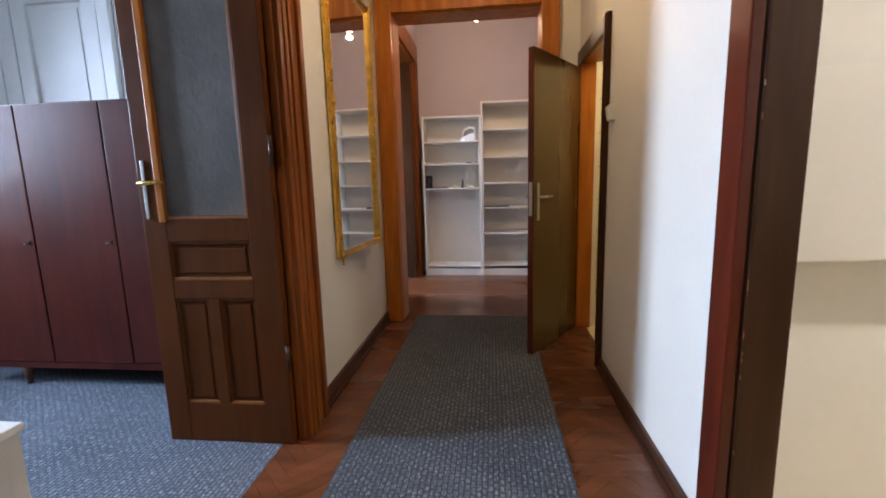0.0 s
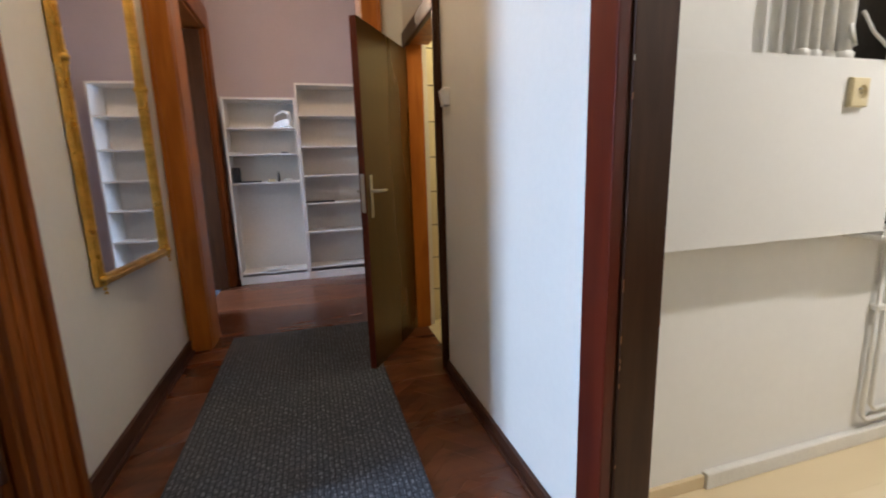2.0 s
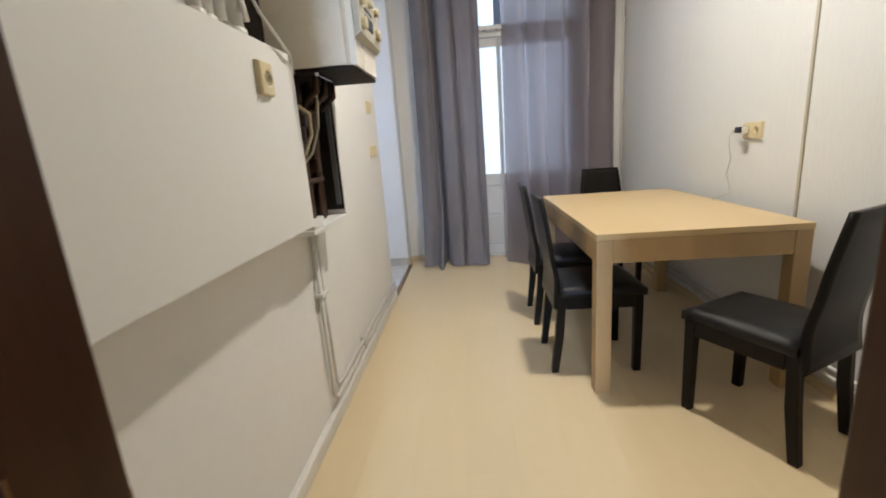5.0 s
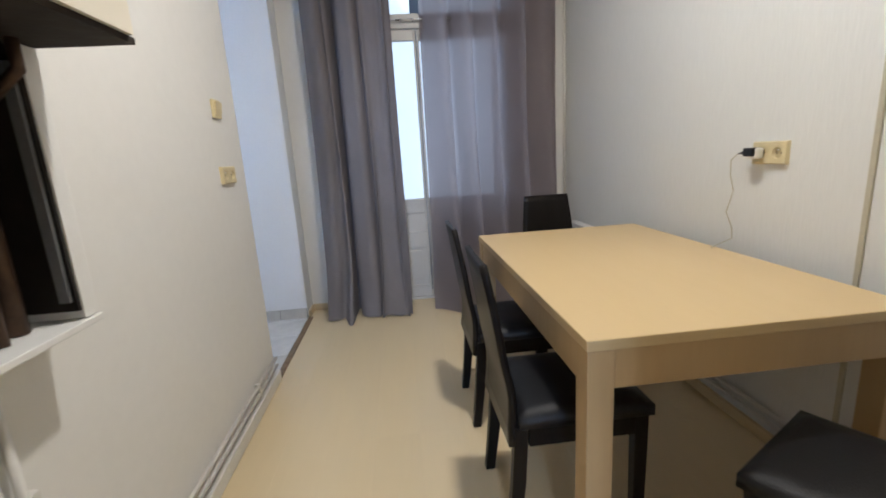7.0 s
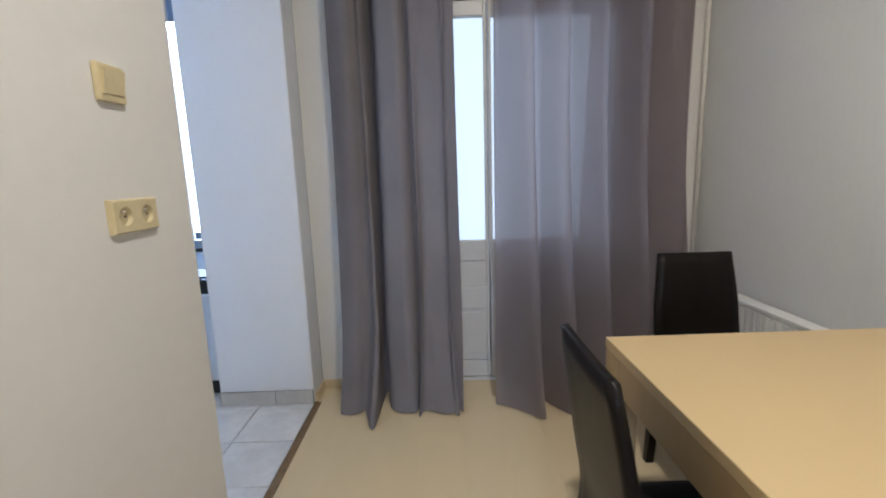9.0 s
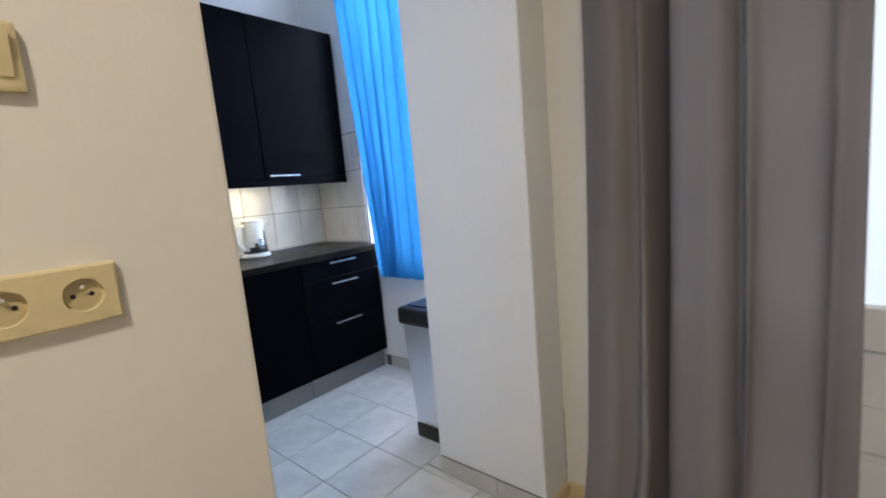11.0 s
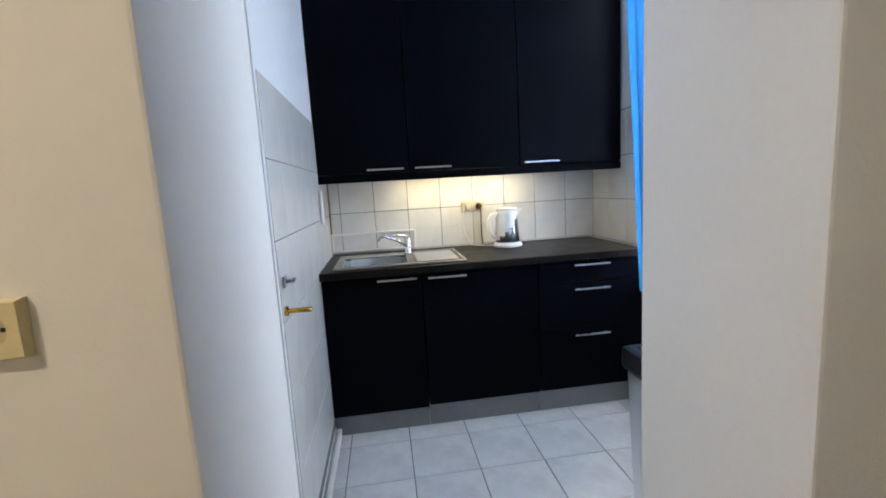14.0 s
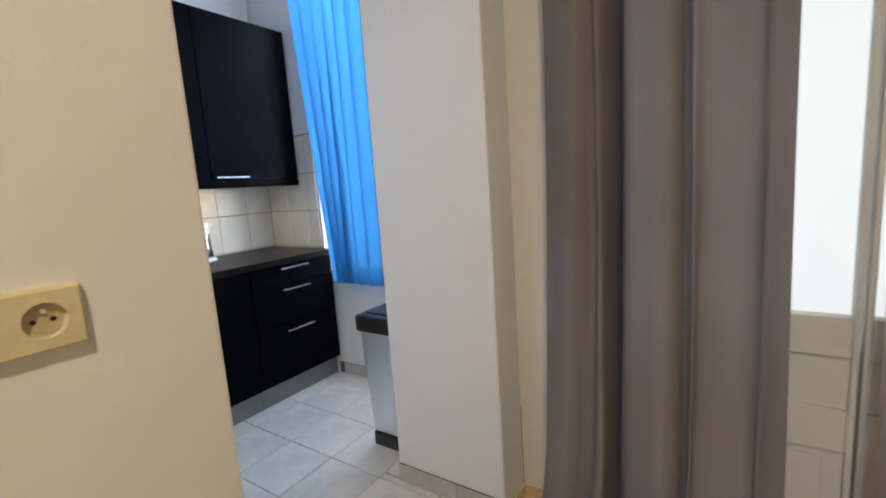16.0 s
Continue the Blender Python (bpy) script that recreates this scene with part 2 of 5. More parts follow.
WORKTOP = mat("dark_speckled_worktop", (0.011, 0.010, 0.009), 0.36, vary=0.15, scale=8, fine=0.14, fine_scale=260, bump=0.02, bump_scale=200, spec=0.10)
SATIN = mat("satin_steel", (0.78, 0.79, 0.80), 0.34, metal=1.0, vary=0.02, scale=1.5, fine=0.01, bump=0.0, rough_vary=0.04)
CASING = wood("red_brown_varnished_casing", (0.25, 0.072, 0.011), (0.125, 0.033, 0.006), 0.34, "z", 0.7, 0.08, spec=0.18, contrast=0.7)
STEEL = mat("brushed_steel", (0.62, 0.61, 0.59), 0.28, metal=1.0, vary=0.05, fine=0.05, fine_scale=140, bump=0.03, stretch=(0.2, 1, 1))
DULLSTEEL = mat("grey_plinth_metal", (0.27, 0.28, 0.285), 0.5, metal=0.6, vary=0.06, bump=0.03)
CHROME = mat("chrome", (0.80, 0.80, 0.82), 0.10, metal=1.0, vary=0.02, bump=0.0, rough_vary=0.04)
ALU = mat("aluminium_handle", (0.70, 0.72, 0.75), 0.3, metal=1.0, vary=0.02, bump=0.0)
BRASS = mat("brass", (0.72, 0.42, 0.10), 0.25, metal=1.0, vary=0.08, bump=0.02)
GILT = mat("gilded_frame", (0.80, 0.50, 0.10), 0.30, metal=0.85, vary=0.15, scale=12, fine=0.12, bump=0.35, bump_scale=60)
MIRROR = mat("mirror_silver", (0.88, 0.88, 0.87), 0.02, metal=1.0, vary=0.0, fine=0.0, bump=0.0, rough_vary=0.0)
RUG = woven("blue_grey_runner", (0.095, 0.106, 0.126), (0.21, 0.23, 0.265), 0.022)
CARPET = woven("blue_bedroom_carpet", (0.135, 0.155, 0.19), (0.28, 0.31, 0.36), 0.020)
FLOORTILE = mat("marbled_floor_tile", (0.73, 0.73, 0.72), 0.24, scale=5, fine=0.05, fine_scale=30, bump=0.02, bump_scale=30, island=0.03, colour2=(0.60, 0.60, 0.60))
WALLTILE = mat("marbled_wall_tile", (0.76, 0.75, 0.71), 0.16, vary=0.06, scale=5, fine=0.02, bump=0.02, bump_scale=20, island=0.03, colour2=(0.64, 0.63, 0.60))
WCTILE = mat("cream_wall_tile", (0.80, 0.72, 0.48), 0.2, vary=0.03, scale=5, fine=0.02, bump=0.02, island=0.03)
GROUT = mat("grey_grout", (0.12, 0.105, 0.092), 0.9, vary=0.1, bump=0.1)
BROWNGROUT = mat("brown_corner_joint", (0.30, 0.16, 0.09), 0.8, vary=0.1, bump=0.1)
CURTAIN = cloth("grey_violet_curtain", (0.205, 0.184, 0.183), (0.40, 0.36, 0.41), 0.13)
SHEER = cloth("thin_grey_curtain", (0.22, 0.20, 0.205), (0.68, 0.62, 0.66), 0.54, 0.06)
BLIND = cloth("blue_blind_fabric", (0.03, 0.25, 0.50), (0.06, 0.38, 0.72), 0.48)
IVORY = mat("ivory_plastic", (0.70, 0.60, 0.36), 0.35, vary=0.04, bump=0.0)
IVORYDARK = mat("shadowed_socket_well", (0.56, 0.47, 0.28), 0.4, vary=0.04, bump=0.0)
PLASTIC = mat("white_plastic", (0.80, 0.79, 0.75), 0.32, vary=0.02, bump=0.0)
BLACKPLASTIC = mat("black_plastic", (0.012, 0.012, 0.014), 0.35, vary=0.05, bump=0.03)
BOILER = mat("white_enamel", (0.82, 0.76, 0.63), 0.28, vary=0.01, fine=0.005, bump=0.0)
PANELGREY = mat("beige_control_plastic", (0.52, 0.48, 0.37), 0.4, vary=0.04, bump=0.0)
# near-black colour that carries the shade of niche, recess and boiler underside
HOLE = mat("cavity_shade", (0.024, 0.017, 0.012), 0.9, vary=0.3, scale=6, bump=0.3, bump_scale=20)
COPPER = mat("old_pipe_metal", (0.11, 0.065, 0.040), 0.5, metal=0.5, vary=0.2, scale=20, bump=0.1)
PIPEWHITE = mat("white_pipe_paint", (0.72, 0.70, 0.65), 0.4, vary=0.04, scale=6, bump=0.05)
WHITEDOOR = mat("white_gloss_door_paint", (0.57, 0.55, 0.51), 0.35, vary=0.05, scale=3, fine=0.015, bump=0.015, colour2=(0.50, 0.475, 0.43))
SHELFWHITE = mat("white_shelf_board", (0.76, 0.74, 0.70), 0.45, vary=0.02, bump=0.02)
RADIATOR = mat("white_radiator_paint", (0.78, 0.77, 0.74), 0.35, vary=0.02, bump=0.02)
STRIP = mat("brown_metal_strip", (0.30, 0.20, 0.11), 0.45, metal=0.6, vary=0.15, scale=20, bump=0.03)
STONE = mat("pale_skirting_tile", (0.55, 0.53, 0.49), 0.35, vary=0.08, scale=7, bump=0.03, island=0.04)
FROST = mat("dusty_textured_pane", (0.155, 0.138, 0.124), 0.45, scale=6, fine=0.10, fine_scale=70, bump=0.14, bump_scale=60, spec=0.28, stretch=(1, 1, 0.6), colour2=(0.10, 0.090, 0.083))
DARKPANE = mat("dark_textured_pane", (0.035, 0.026, 0.020), 0.4, vary=0.1, scale=6, bump=0.12, bump_scale=60, spec=0.25)
KETTLESTEEL = mat("polished_kettle_steel", (0.30, 0.32, 0.36), 0.16, metal=1.0, vary=0.02, bump=0.0, rough_vary=0.04)
WHITEGLOSS = mat("bright_white_gloss_paint", (0.80, 0.80, 0.79), 0.4, vary=0.03, scale=3, fine=0.015, bump=0.015)
# darkened steel: the shade between the draining ribs is in this colour
DRAINER = mat("shaded_drainer_steel", (0.20, 0.185, 0.16), 0.55, metal=0.5, vary=0.05, fine=0.03, fine_scale=140, bump=0.0)
PANE = glass("window_glass")
BACKDROP = mat("window_backdrop_tone", (0.28, 0.31, 0.345), 0.9, vary=0.04, bump=0.05)
BULB = glow("warm_bulb", (1.0, 0.62, 0.36), 14)
TUBE = glow("warm_tube", (1.0, 0.80, 0.50), 6)
DIFFUSER = glow("opal_diffuser", (1.0, 0.86, 0.68), 5)
CRYSTAL = glass("crystal_drops", (1, 0.95, 0.9), 0.05)


# ---- mesh helpers ----
def box(bm, x0, x1, y0, y1, z0, z1, bevel=0.0, seg=2):
    r = bmesh.ops.create_cube(bm, size=1.0)
    for v in r["verts"]:
        v.co = Vector((x0 + (v.co.x + 0.5) * (x1 - x0), y0 + (v.co.y + 0.5) * (y1 - y0), z0 + (v.co.z + 0.5) * (z1 - z0)))
    if bevel:
        edges = list({e for v in r["verts"] for e in v.link_edges})
        bmesh.ops.bevel(bm, geom=edges, offset=bevel, segments=seg, affect="EDGES", profile=0.6)
    return bm


def boxes(*specs, bevel=0.0):
    bm = bmesh.new()
    for s in specs:
        box(bm, *s, bevel=bevel)
    return bm


def tube(bm, points, radius, sides=10, cap=True):
    """A round pipe along a line of points."""
    pts = [Vector(p) for p in points]
    rings = []
    for i, p in enumerate(pts):
        d = (pts[min(i + 1, len(pts) - 1)] - pts[max(i - 1, 0)]).normalized()
        a = d.orthogonal().normalized() if i == 0 else (side - d * side.dot(d)).normalized()
        side = a
        b = d.cross(a)
        r = radius[i] if isinstance(radius, (list, tuple)) else radius
        rings.append([bm.verts.new(p + r * (math.cos(2 * math.pi * k / sides) * a + math.sin(2 * math.pi * k / sides) * b)) for k in range(sides)])
    for r0, r1 in zip(rings, rings[1:]):
        for k in range(sides):
            f = bm.faces.new((r0[k], r0[(k + 1) % sides], r1[(k + 1) % sides], r1[k]))
            f.smooth = True
    if cap:
        bm.faces.new(rings[0][::-1])
        bm.faces.new(rings[-1])
    return bm


def lathe(bm, profile, centre=(0, 0, 0), sides=24):
    """Turns (radius, height) pairs round the upright through centre."""
    cx, cy, cz = centre
    rings = [[bm.verts.new((cx + r * math.cos(2 * math.pi * k / sides), cy + r * math.sin(2 * math.pi * k / sides), cz + h)) for k in range(sides)] for r, h in profile]
    for r0, r1 in zip(rings, rings[1:]):
        for k in range(sides):
            bm.faces.new((r0[k], r0[(k + 1) % sides], r1[(k + 1) % sides], r1[k])).smooth = True
    bm.faces.new(rings[0][::-1])
    bm.faces.new(rings[-1])
    return bm


def prism(bm, outline, axis, a, b):
    """Pushes a 2D outline along an axis from a to b."""
    def at(p, q, s):
        return {"x": (s, p, q), "y": (p, s, q), "z": (p, q, s)}[axis]
    lo = [bm.verts.new(at(p, q, a)) for p, q in outline]
    hi = [bm.verts.new(at(p, q, b)) for p, q in outline]
    n = len(outline)
    bm.faces.new(lo)
    bm.faces.new(hi[::-1])
    for i in range(n):
        bm.faces.new((lo[i], hi[i], hi[(i + 1) % n], lo[(i + 1) % n]))
    bmesh.ops.recalc_face_normals(bm, faces=bm.faces)
    return bm


def mesh_from(name, bm, material):
    bmesh.ops.recalc_face_normals(bm, faces=bm.faces)
    data = bpy.data.meshes.new(name)
    bm.to_mesh(data)
    bm.free()
    data.materials.append(material)
    return data


def part(name, bm, material, parent, label=""):
    ob = new(name, mesh_from(name, bm, material))
    ob.parent = parent
    return tagged(ob, label)


def thing(name, where, label, category, group="", turn=0.0):
    ob = new(name)
    ob.empty_display_size = 0.1
    ob.matrix_basis = pose(*where, 0, 0, turn)
    return tagged(ob, label, category, group)


def built(name, bm, material, label):
    return tagged(new(name, mesh_from(name, bm, material)), label, kind="structure")


def piece(name, data, where, parent):
    ob = new(name, data)
    ob.location = where
    ob.parent = parent
    return ob


# ---- large structure ----
H = 3.1
WY = 1.56      # dining room's partition wall
RY = -0.565    # dining room's other long wall
EX = 4.58      # dining room's end wall
HX = 0.47      # hall, wall with the dining door
LX = -1.09     # hall, wall with the bedroom door

built("floor", boxes((-5.0, 6.2, -1.6, 7.2, -0.2, -0.02)), GROUT, "concrete subfloor under the flat")
# hall walls
built("wall_hall_east", boxes(
    (HX, 0.60, -1.3, 0.47, 0, H), (HX, 0.60, 0.47, 1.384, 2.10, H), (HX, 0.60, 1.384, 2.815, 0, H),
    (HX, 0.60, 2.815, 3.54, 2.02, H), (HX, 0.60, 3.54, 4.04, 0, H)), CREAM, "cream painted plaster wall of the hall")
built("wall_hall_west", boxes(
    (LX - 0.16, LX, -1.3, 0.62, 0, H), (LX - 0.16, LX, 0.62, 1.90, 2.46, H), (LX - 0.16, LX, 1.90, 4.04, 0, H)),
    CREAM, "cream painted plaster wall beside the panelled door")
built("wall_hall_south", boxes((LX - 0.16, 0.60, -1.45, -1.3, 0, H)), CREAM, "cream painted end wall of the hall")
built("wall_hall_arch", boxes((LX, -0.99, 3.66, 3.86, 0, H), (-0.99, 0.22, 3.66, 3.86, 2.48, H), (0.22, HX, 3.66, 3.86, 0, H)),
      CREAM, "cream wall round the wide opening to the back room")
# back room with the shelves
built("wall_back_north", boxes((-1.3, 1.9, 5.68, 5.83, 0, H)), LILAC, "lilac pink wall behind white shelves")
built("wall_back_west", boxes((-1.27, -1.10, 4.04, 4.40, 0, H), (-1.27, -1.10, 4.40, 5.40, 2.57, H), (-1.27, -1.10, 5.40, 5.68, 0, H)),
      LILAC, "lilac pink side wall with a doorway")
built("wall_back_east", boxes((1.75, 1.9, 4.04, 5.68, 0, H)), LILAC, "lilac pink side wall")
built("wall_back_south", boxes((0.60, 1.9, 3.92, 4.04, 0, H)), LILAC, "lilac pink wall behind the toilet")
built("wall_study_west", boxes((-3.0, -2.9, 3.9, 4.30, 0, H), (-3.0, -2.9, 5.30, 5.9, 0, H), (-3.0, -2.9, 4.30, 5.30, 0, 0.9), (-3.0, -2.9, 4.30, 5.30, 2.4, H), (-2.9, -1.3, 5.75, 5.9, 0, H), (-2.9, -1.3, 3.9, 4.02, 0, H)), CREAM, "plain wall of the room behind the dark door")
# toilet
built("wall_toilet", boxes((0.60, 1.75, 2.55, 2.62, 0, H), (1.68, 1.75, 2.62, 3.62, 0, H)), CREAM, "cream wall of the toilet")
toilet_wall = built("wall_toilet_tiled", boxes((0.60, 1.75, 3.63, 3.75, 0, H)), GROUT, "toilet wall with cream tiles")
# bedroom
built("wall_bedroom_north", boxes((-4.6, LX - 0.16, 3.05, 3.2, 0, H)), PAINT, "white bedroom wall behind the wardrobe")
built("wall_bedroom_south", boxes((-4.6, LX - 0.16, -1.45, -1.3, 0, H)), PAINT, "white bedroom wall")
built("wall_bedroom_west", boxes((-4.75, -4.6, -1.3, 0.95, 0, H), (-4.75, -4.6, 1.67, 3.05, 0, H), (-4.75, -4.6, 0.95, 1.67, 0, 0.8), (-4.75, -4.6, 0.95, 1.67, 2.6, H)),
      PAINT, "white bedroom wall round the window")
# dining room
built("wall_dining_north", boxes((0.60, 3.425, WY, WY + 0.51, 0, H), (3.425, 4.40, WY, WY + 0.51, 2.75, H), bevel=0.006), PAINT,
      "white painted partition wall beside the kitchen opening")
built("wall_pier", boxes((4.40, EX, WY + 0.012, WY + 0.522, 0, H), bevel=0.007), COOL, "white plastered pier between dining room and kitchen")
built("wall_dining_south", boxes((0.60, EX + 0.3, RY - 0.15, RY, 0, H)), PAPER, "pale grey ribbed wallpaper wall behind the table")
built("wall_dining_end", boxes((EX, EX + 0.3, RY, -0.22, 0, H), (EX, EX + 0.3, 1.28, WY + 0.012, 0, H), (EX, EX + 0.3, -0.22, 1.28, 2.85, H)),
      PAINT, "white outer wall round the balcony door")
# kitchen
KX0, KX1, KY1 = 3.36, 5.12, 3.785
built("wall_kitchen_west", boxes((3.21, KX0, WY + 0.51, KY1 + 0.12, 0, H)), COOL, "white kitchen wall, tiled to shoulder height")
built("wall_kitchen_north", boxes((KX0, KX1 + 0.3, KY1, KY1 + 0.12, 0, H)), COOL, "white kitchen wall above the backsplash")
built("wall_kitchen_east", boxes((KX1, KX1 + 0.3, 2.09, 2.12, 0, H), (KX1, KX1 + 0.3, 3.24, KY1, 0, H), (KX1, KX1 + 0.3, 2.12, 3.24, 0, 0.74), (KX1, KX1 + 0.3, 2.12, 3.24, 2.62, H)),
      COOL, "white outer kitchen wall round the window")
built("wall_kitchen_south", boxes((EX, KX1 + 0.3, WY + 0.3, WY + 0.522, 0, H)), COOL, "white kitchen wall behind the bin")
bm = bmesh.new()
prism(bm, [(3.36, 2.07)] + [(3.36 + 0.067 * math.sin(a), 2.07 + 0.07 * math.cos(a)) for a in [k * math.pi / 32 for k in range(17)]], "z", 0, H)
for f in bm.faces:
    f.smooth = len(f.verts) == 4 and abs(f.normal.z) < 0.1 and f.calc_area() < 0.1
built("trim_rounded_corner", bm, COOL, "rounded plaster corner of the kitchen opening")
built("ceiling", boxes((-4.75, 5.5, -1.45, 5.83, H, H + 0.15)), CEIL, "white painted ceiling")

# floors
built("floor_laminate_base", boxes((0.535, EX + 0.3, RY, WY, -0.02, -0.006)), LAMINATE, "base under the pale laminate floor")
built("floor_carpet", boxes((-4.6, -1.16, -1.3, 3.05, -0.02, 0.003)), CARPET, "blue-grey woven bedroom carpet")
built("floor_study", boxes((-2.9, -1.2, 4.0, 5.75, -0.02, 0.002)), CARPET, "blue-grey carpet behind the dark door")
tile_bed = built("floor_kitchen", boxes((KX0 - 0.1, KX1, WY, KY1, -0.02, -0.003)), GROUT, "kitchen floor of pale marbled tiles with grey joints")
built("floor_toilet", boxes((0.535, 1.75, 2.6, 3.63, -0.02, 0.0)), WCTILE, "cream tiled toilet floor")
built("trim_threshold", boxes((3.425, 4.40, 1.538, 1.572, -0.01, 0.007), bevel=0.003), STRIP, "narrow brown metal strip between laminate and tiles")

# dining door frame
built("trim_dining_door", boxes(
    (0.445, 0.479, 1.340, 1.447, 0, 2.2), (0.445, 0.479, 0.41, 0.515, 0, 2.2), (0.445, 0.479, 0.515, 1.340, 2.085, 2.2), bevel=0.005), MAHOGANY, "red-brown painted door casing with worn edges")
built("trim_dining_reveal", boxes((0.486, 0.605, 1.334, 1.386, 0, 2.09), (0.486, 0.605, 0.468, 0.52, 0, 2.09), (0.486, 0.605, 0.52, 1.334, 2.04, 2.10), (0.478, 0.488, 1.3415, 1.386, 0, 2.09), (0.478, 0.488, 0.468, 0.5125, 0, 2.09), bevel=0.004), DARKWOOD, "dark brown worn door lining with a stop bead")
random.seed(4)
for k in range(16):
    z, hh = 0.25 + 1.8 * random.random(), 0.006 + 0.016 * random.random()
    x = random.choice((0.4875, 0.4875, 0.6035))
    built("trim_paint_chip", boxes((x - 0.0018, x + 0.0006, 1.3333, 1.3346 + 0.001 * random.random(), z, z + hh), bevel=0.0006), random.choice((LEAFTRIM, LEAFTRIM, PANELGREY)), "bare wood where paint has chipped off the lining")
# toilet door frame
built("trim_toilet_door", boxes((0.44, HX, 2.755, 2.825, 0, 2.075), (0.44, HX, 3.53, 3.585, 0, 2.075), (0.44, HX, 2.825, 3.53, 1.975, 2.075), (0.43, 0.442, 2.76, 2.785, 0, 2.07), bevel=0.008), DARKWOOD,
      "dark brown door casing of the toilet")
built("trim_toilet_reveal", boxes((0.452, 0.56, 3.50, 3.542, 0, 2.02), (0.452, 0.606, 2.813, 2.836, 0, 2.02), (0.452, 0.606, 2.836, 3.50, 1.985, 2.02), bevel=0.004), OAK,
      "orange varnished door lining of the toilet")
# opening to the back room
built("trim_arch", boxes((LX + 0.004, -0.955, 3.60, 3.66, 0, 2.60), (0.18, 0.312, 3.60, 3.66, 0, 2.60), (-0.955, 0.18, 3.60, 3.66, 2.445, 2.60),
      (LX + 0.004, LX + 0.03, 3.588, 3.60, 0, 2.60), (0.288, 0.312, 3.588, 3.60, 0, 2.60), bevel=0.008), OAK,
      "orange varnished casing of the opening to the back room")
built("trim_arch_lining", boxes((-0.992, -0.95, 3.64, 3.87, 0, 2.48), (0.175, 0.222, 3.64, 3.87, 0, 2.48), (-0.95, 0.175, 3.64, 3.87, 2.435, 2.482), bevel=0.004), OAK,
      "orange varnished lining of the wide opening")
# bedroom door frame
built("trim_bedroom_door", boxes(
    (LX, LX + 0.035, 1.925, 2.115, 0, 2.58), (LX + 0.03, LX + 0.047, 1.93, 1.958, 0, 2.56), (LX + 0.03, LX + 0.043, 1.99, 2.012, 0, 2.56), (LX + 0.03, LX + 0.05, 2.07, 2.113, 0, 2.57),
    (LX, LX + 0.035, 0.46, 0.60, 0, 2.58), (LX, LX + 0.035, 0.60, 1.925, 2.44, 2.58), bevel=0.008), CASING, "moulded red-brown door casing of the bedroom")
built("trim_bedroom_lining", boxes((LX - 0.165, LX + 0.042, 1.893, 1.929, 0, 2.46), (LX - 0.165, LX + 0.004, 0.60, 0.64, 0, 2.46), (LX - 0.165, LX + 0.004, 0.64, 1.893, 2.42, 2.46),
      (LX - 0.012, LX + 0.02, 1.878, 1.895, 0, 2.42), bevel=0.004), CASING, "red-brown door lining of the bedroom with a rounded bead")
# back room doorway
built("trim_study_door", boxes((-1.10, -1.072, 4.29, 4.41, 0, 2.58), (-1.10, -1.072, 5.39, 5.525, 0, 2.58), (-1.102, -1.065, 4.27, 5.54, 2.55, 2.75), (-1.072, -1.06, 5.485, 5.515, 0, 2.55), (-1.072, -1.062, 5.395, 5.42, 0, 2.55),
      (-1.27, -1.098, 5.365, 5.405, 0, 2.55), (-1.27, -1.098, 4.395, 4.43, 0, 2.55), (-1.27, -1.098, 4.43, 5.365, 2.53, 2.575), bevel=0.006),
      CASING, "red-brown moulded casing of the doorway in the back room")


def skirting(name, bm, material, label):
    return built(name, bm, material, label)


skirting("baseboard_hall_west", boxes((LX, LX + 0.02, 2.116, 3.587, 0, 0.09), (LX, LX + 0.034, 2.116, 3.587, 0, 0.022), bevel=0.004), SKIRTDARK, "dark brown wooden skirting in the hall")
skirting("baseboard_hall_east", boxes((HX - 0.02, HX, 1.448, 2.754, 0, 0.062), (HX - 0.034, HX, 1.448, 2.754, 0, 0.02), bevel=0.004), SKIRTDARK, "dark brown wooden skirting under the white wall")
skirting("baseboard_dining_north", boxes((1.05, 3.43, WY - 0.028, WY, 0, 0.062), bevel=0.006), PIPEWHITE, "white skirting cover strip, cut off at one end")
skirting("baseboard_dining_north_wood", boxes((0.61, 1.05, WY - 0.016, WY, 0, 0.05), bevel=0.004), LAMINATE, "pale wooden skirting in the dining room")
skirting("baseboard_dining_south", boxes((0.61, EX, RY, RY + 0.016, 0, 0.05), bevel=0.004), LAMINATE, "pale wooden skirting behind the table")
skirting("baseboard_dining_end", boxes((EX - 0.016, EX, 1.28, WY, 0, 0.05), (4.412, EX - 0.016, WY - 0.004, WY + 0.012, 0, 0.05), bevel=0.004), LAMINATE, "pale wooden skirting beside the curtain")
pier_skirt = built("baseboard_pier", boxes((4.394, 4.40, WY + 0.016, 2.076, 0, 0.079)), GROUT, "tile skirting on the pier")
east_skirt = built("baseboard_kitchen_east", boxes((KX1 - 0.008, KX1, 2.09, 3.2, 0, 0.079)), GROUT, "tile skirting under the kitchen window")

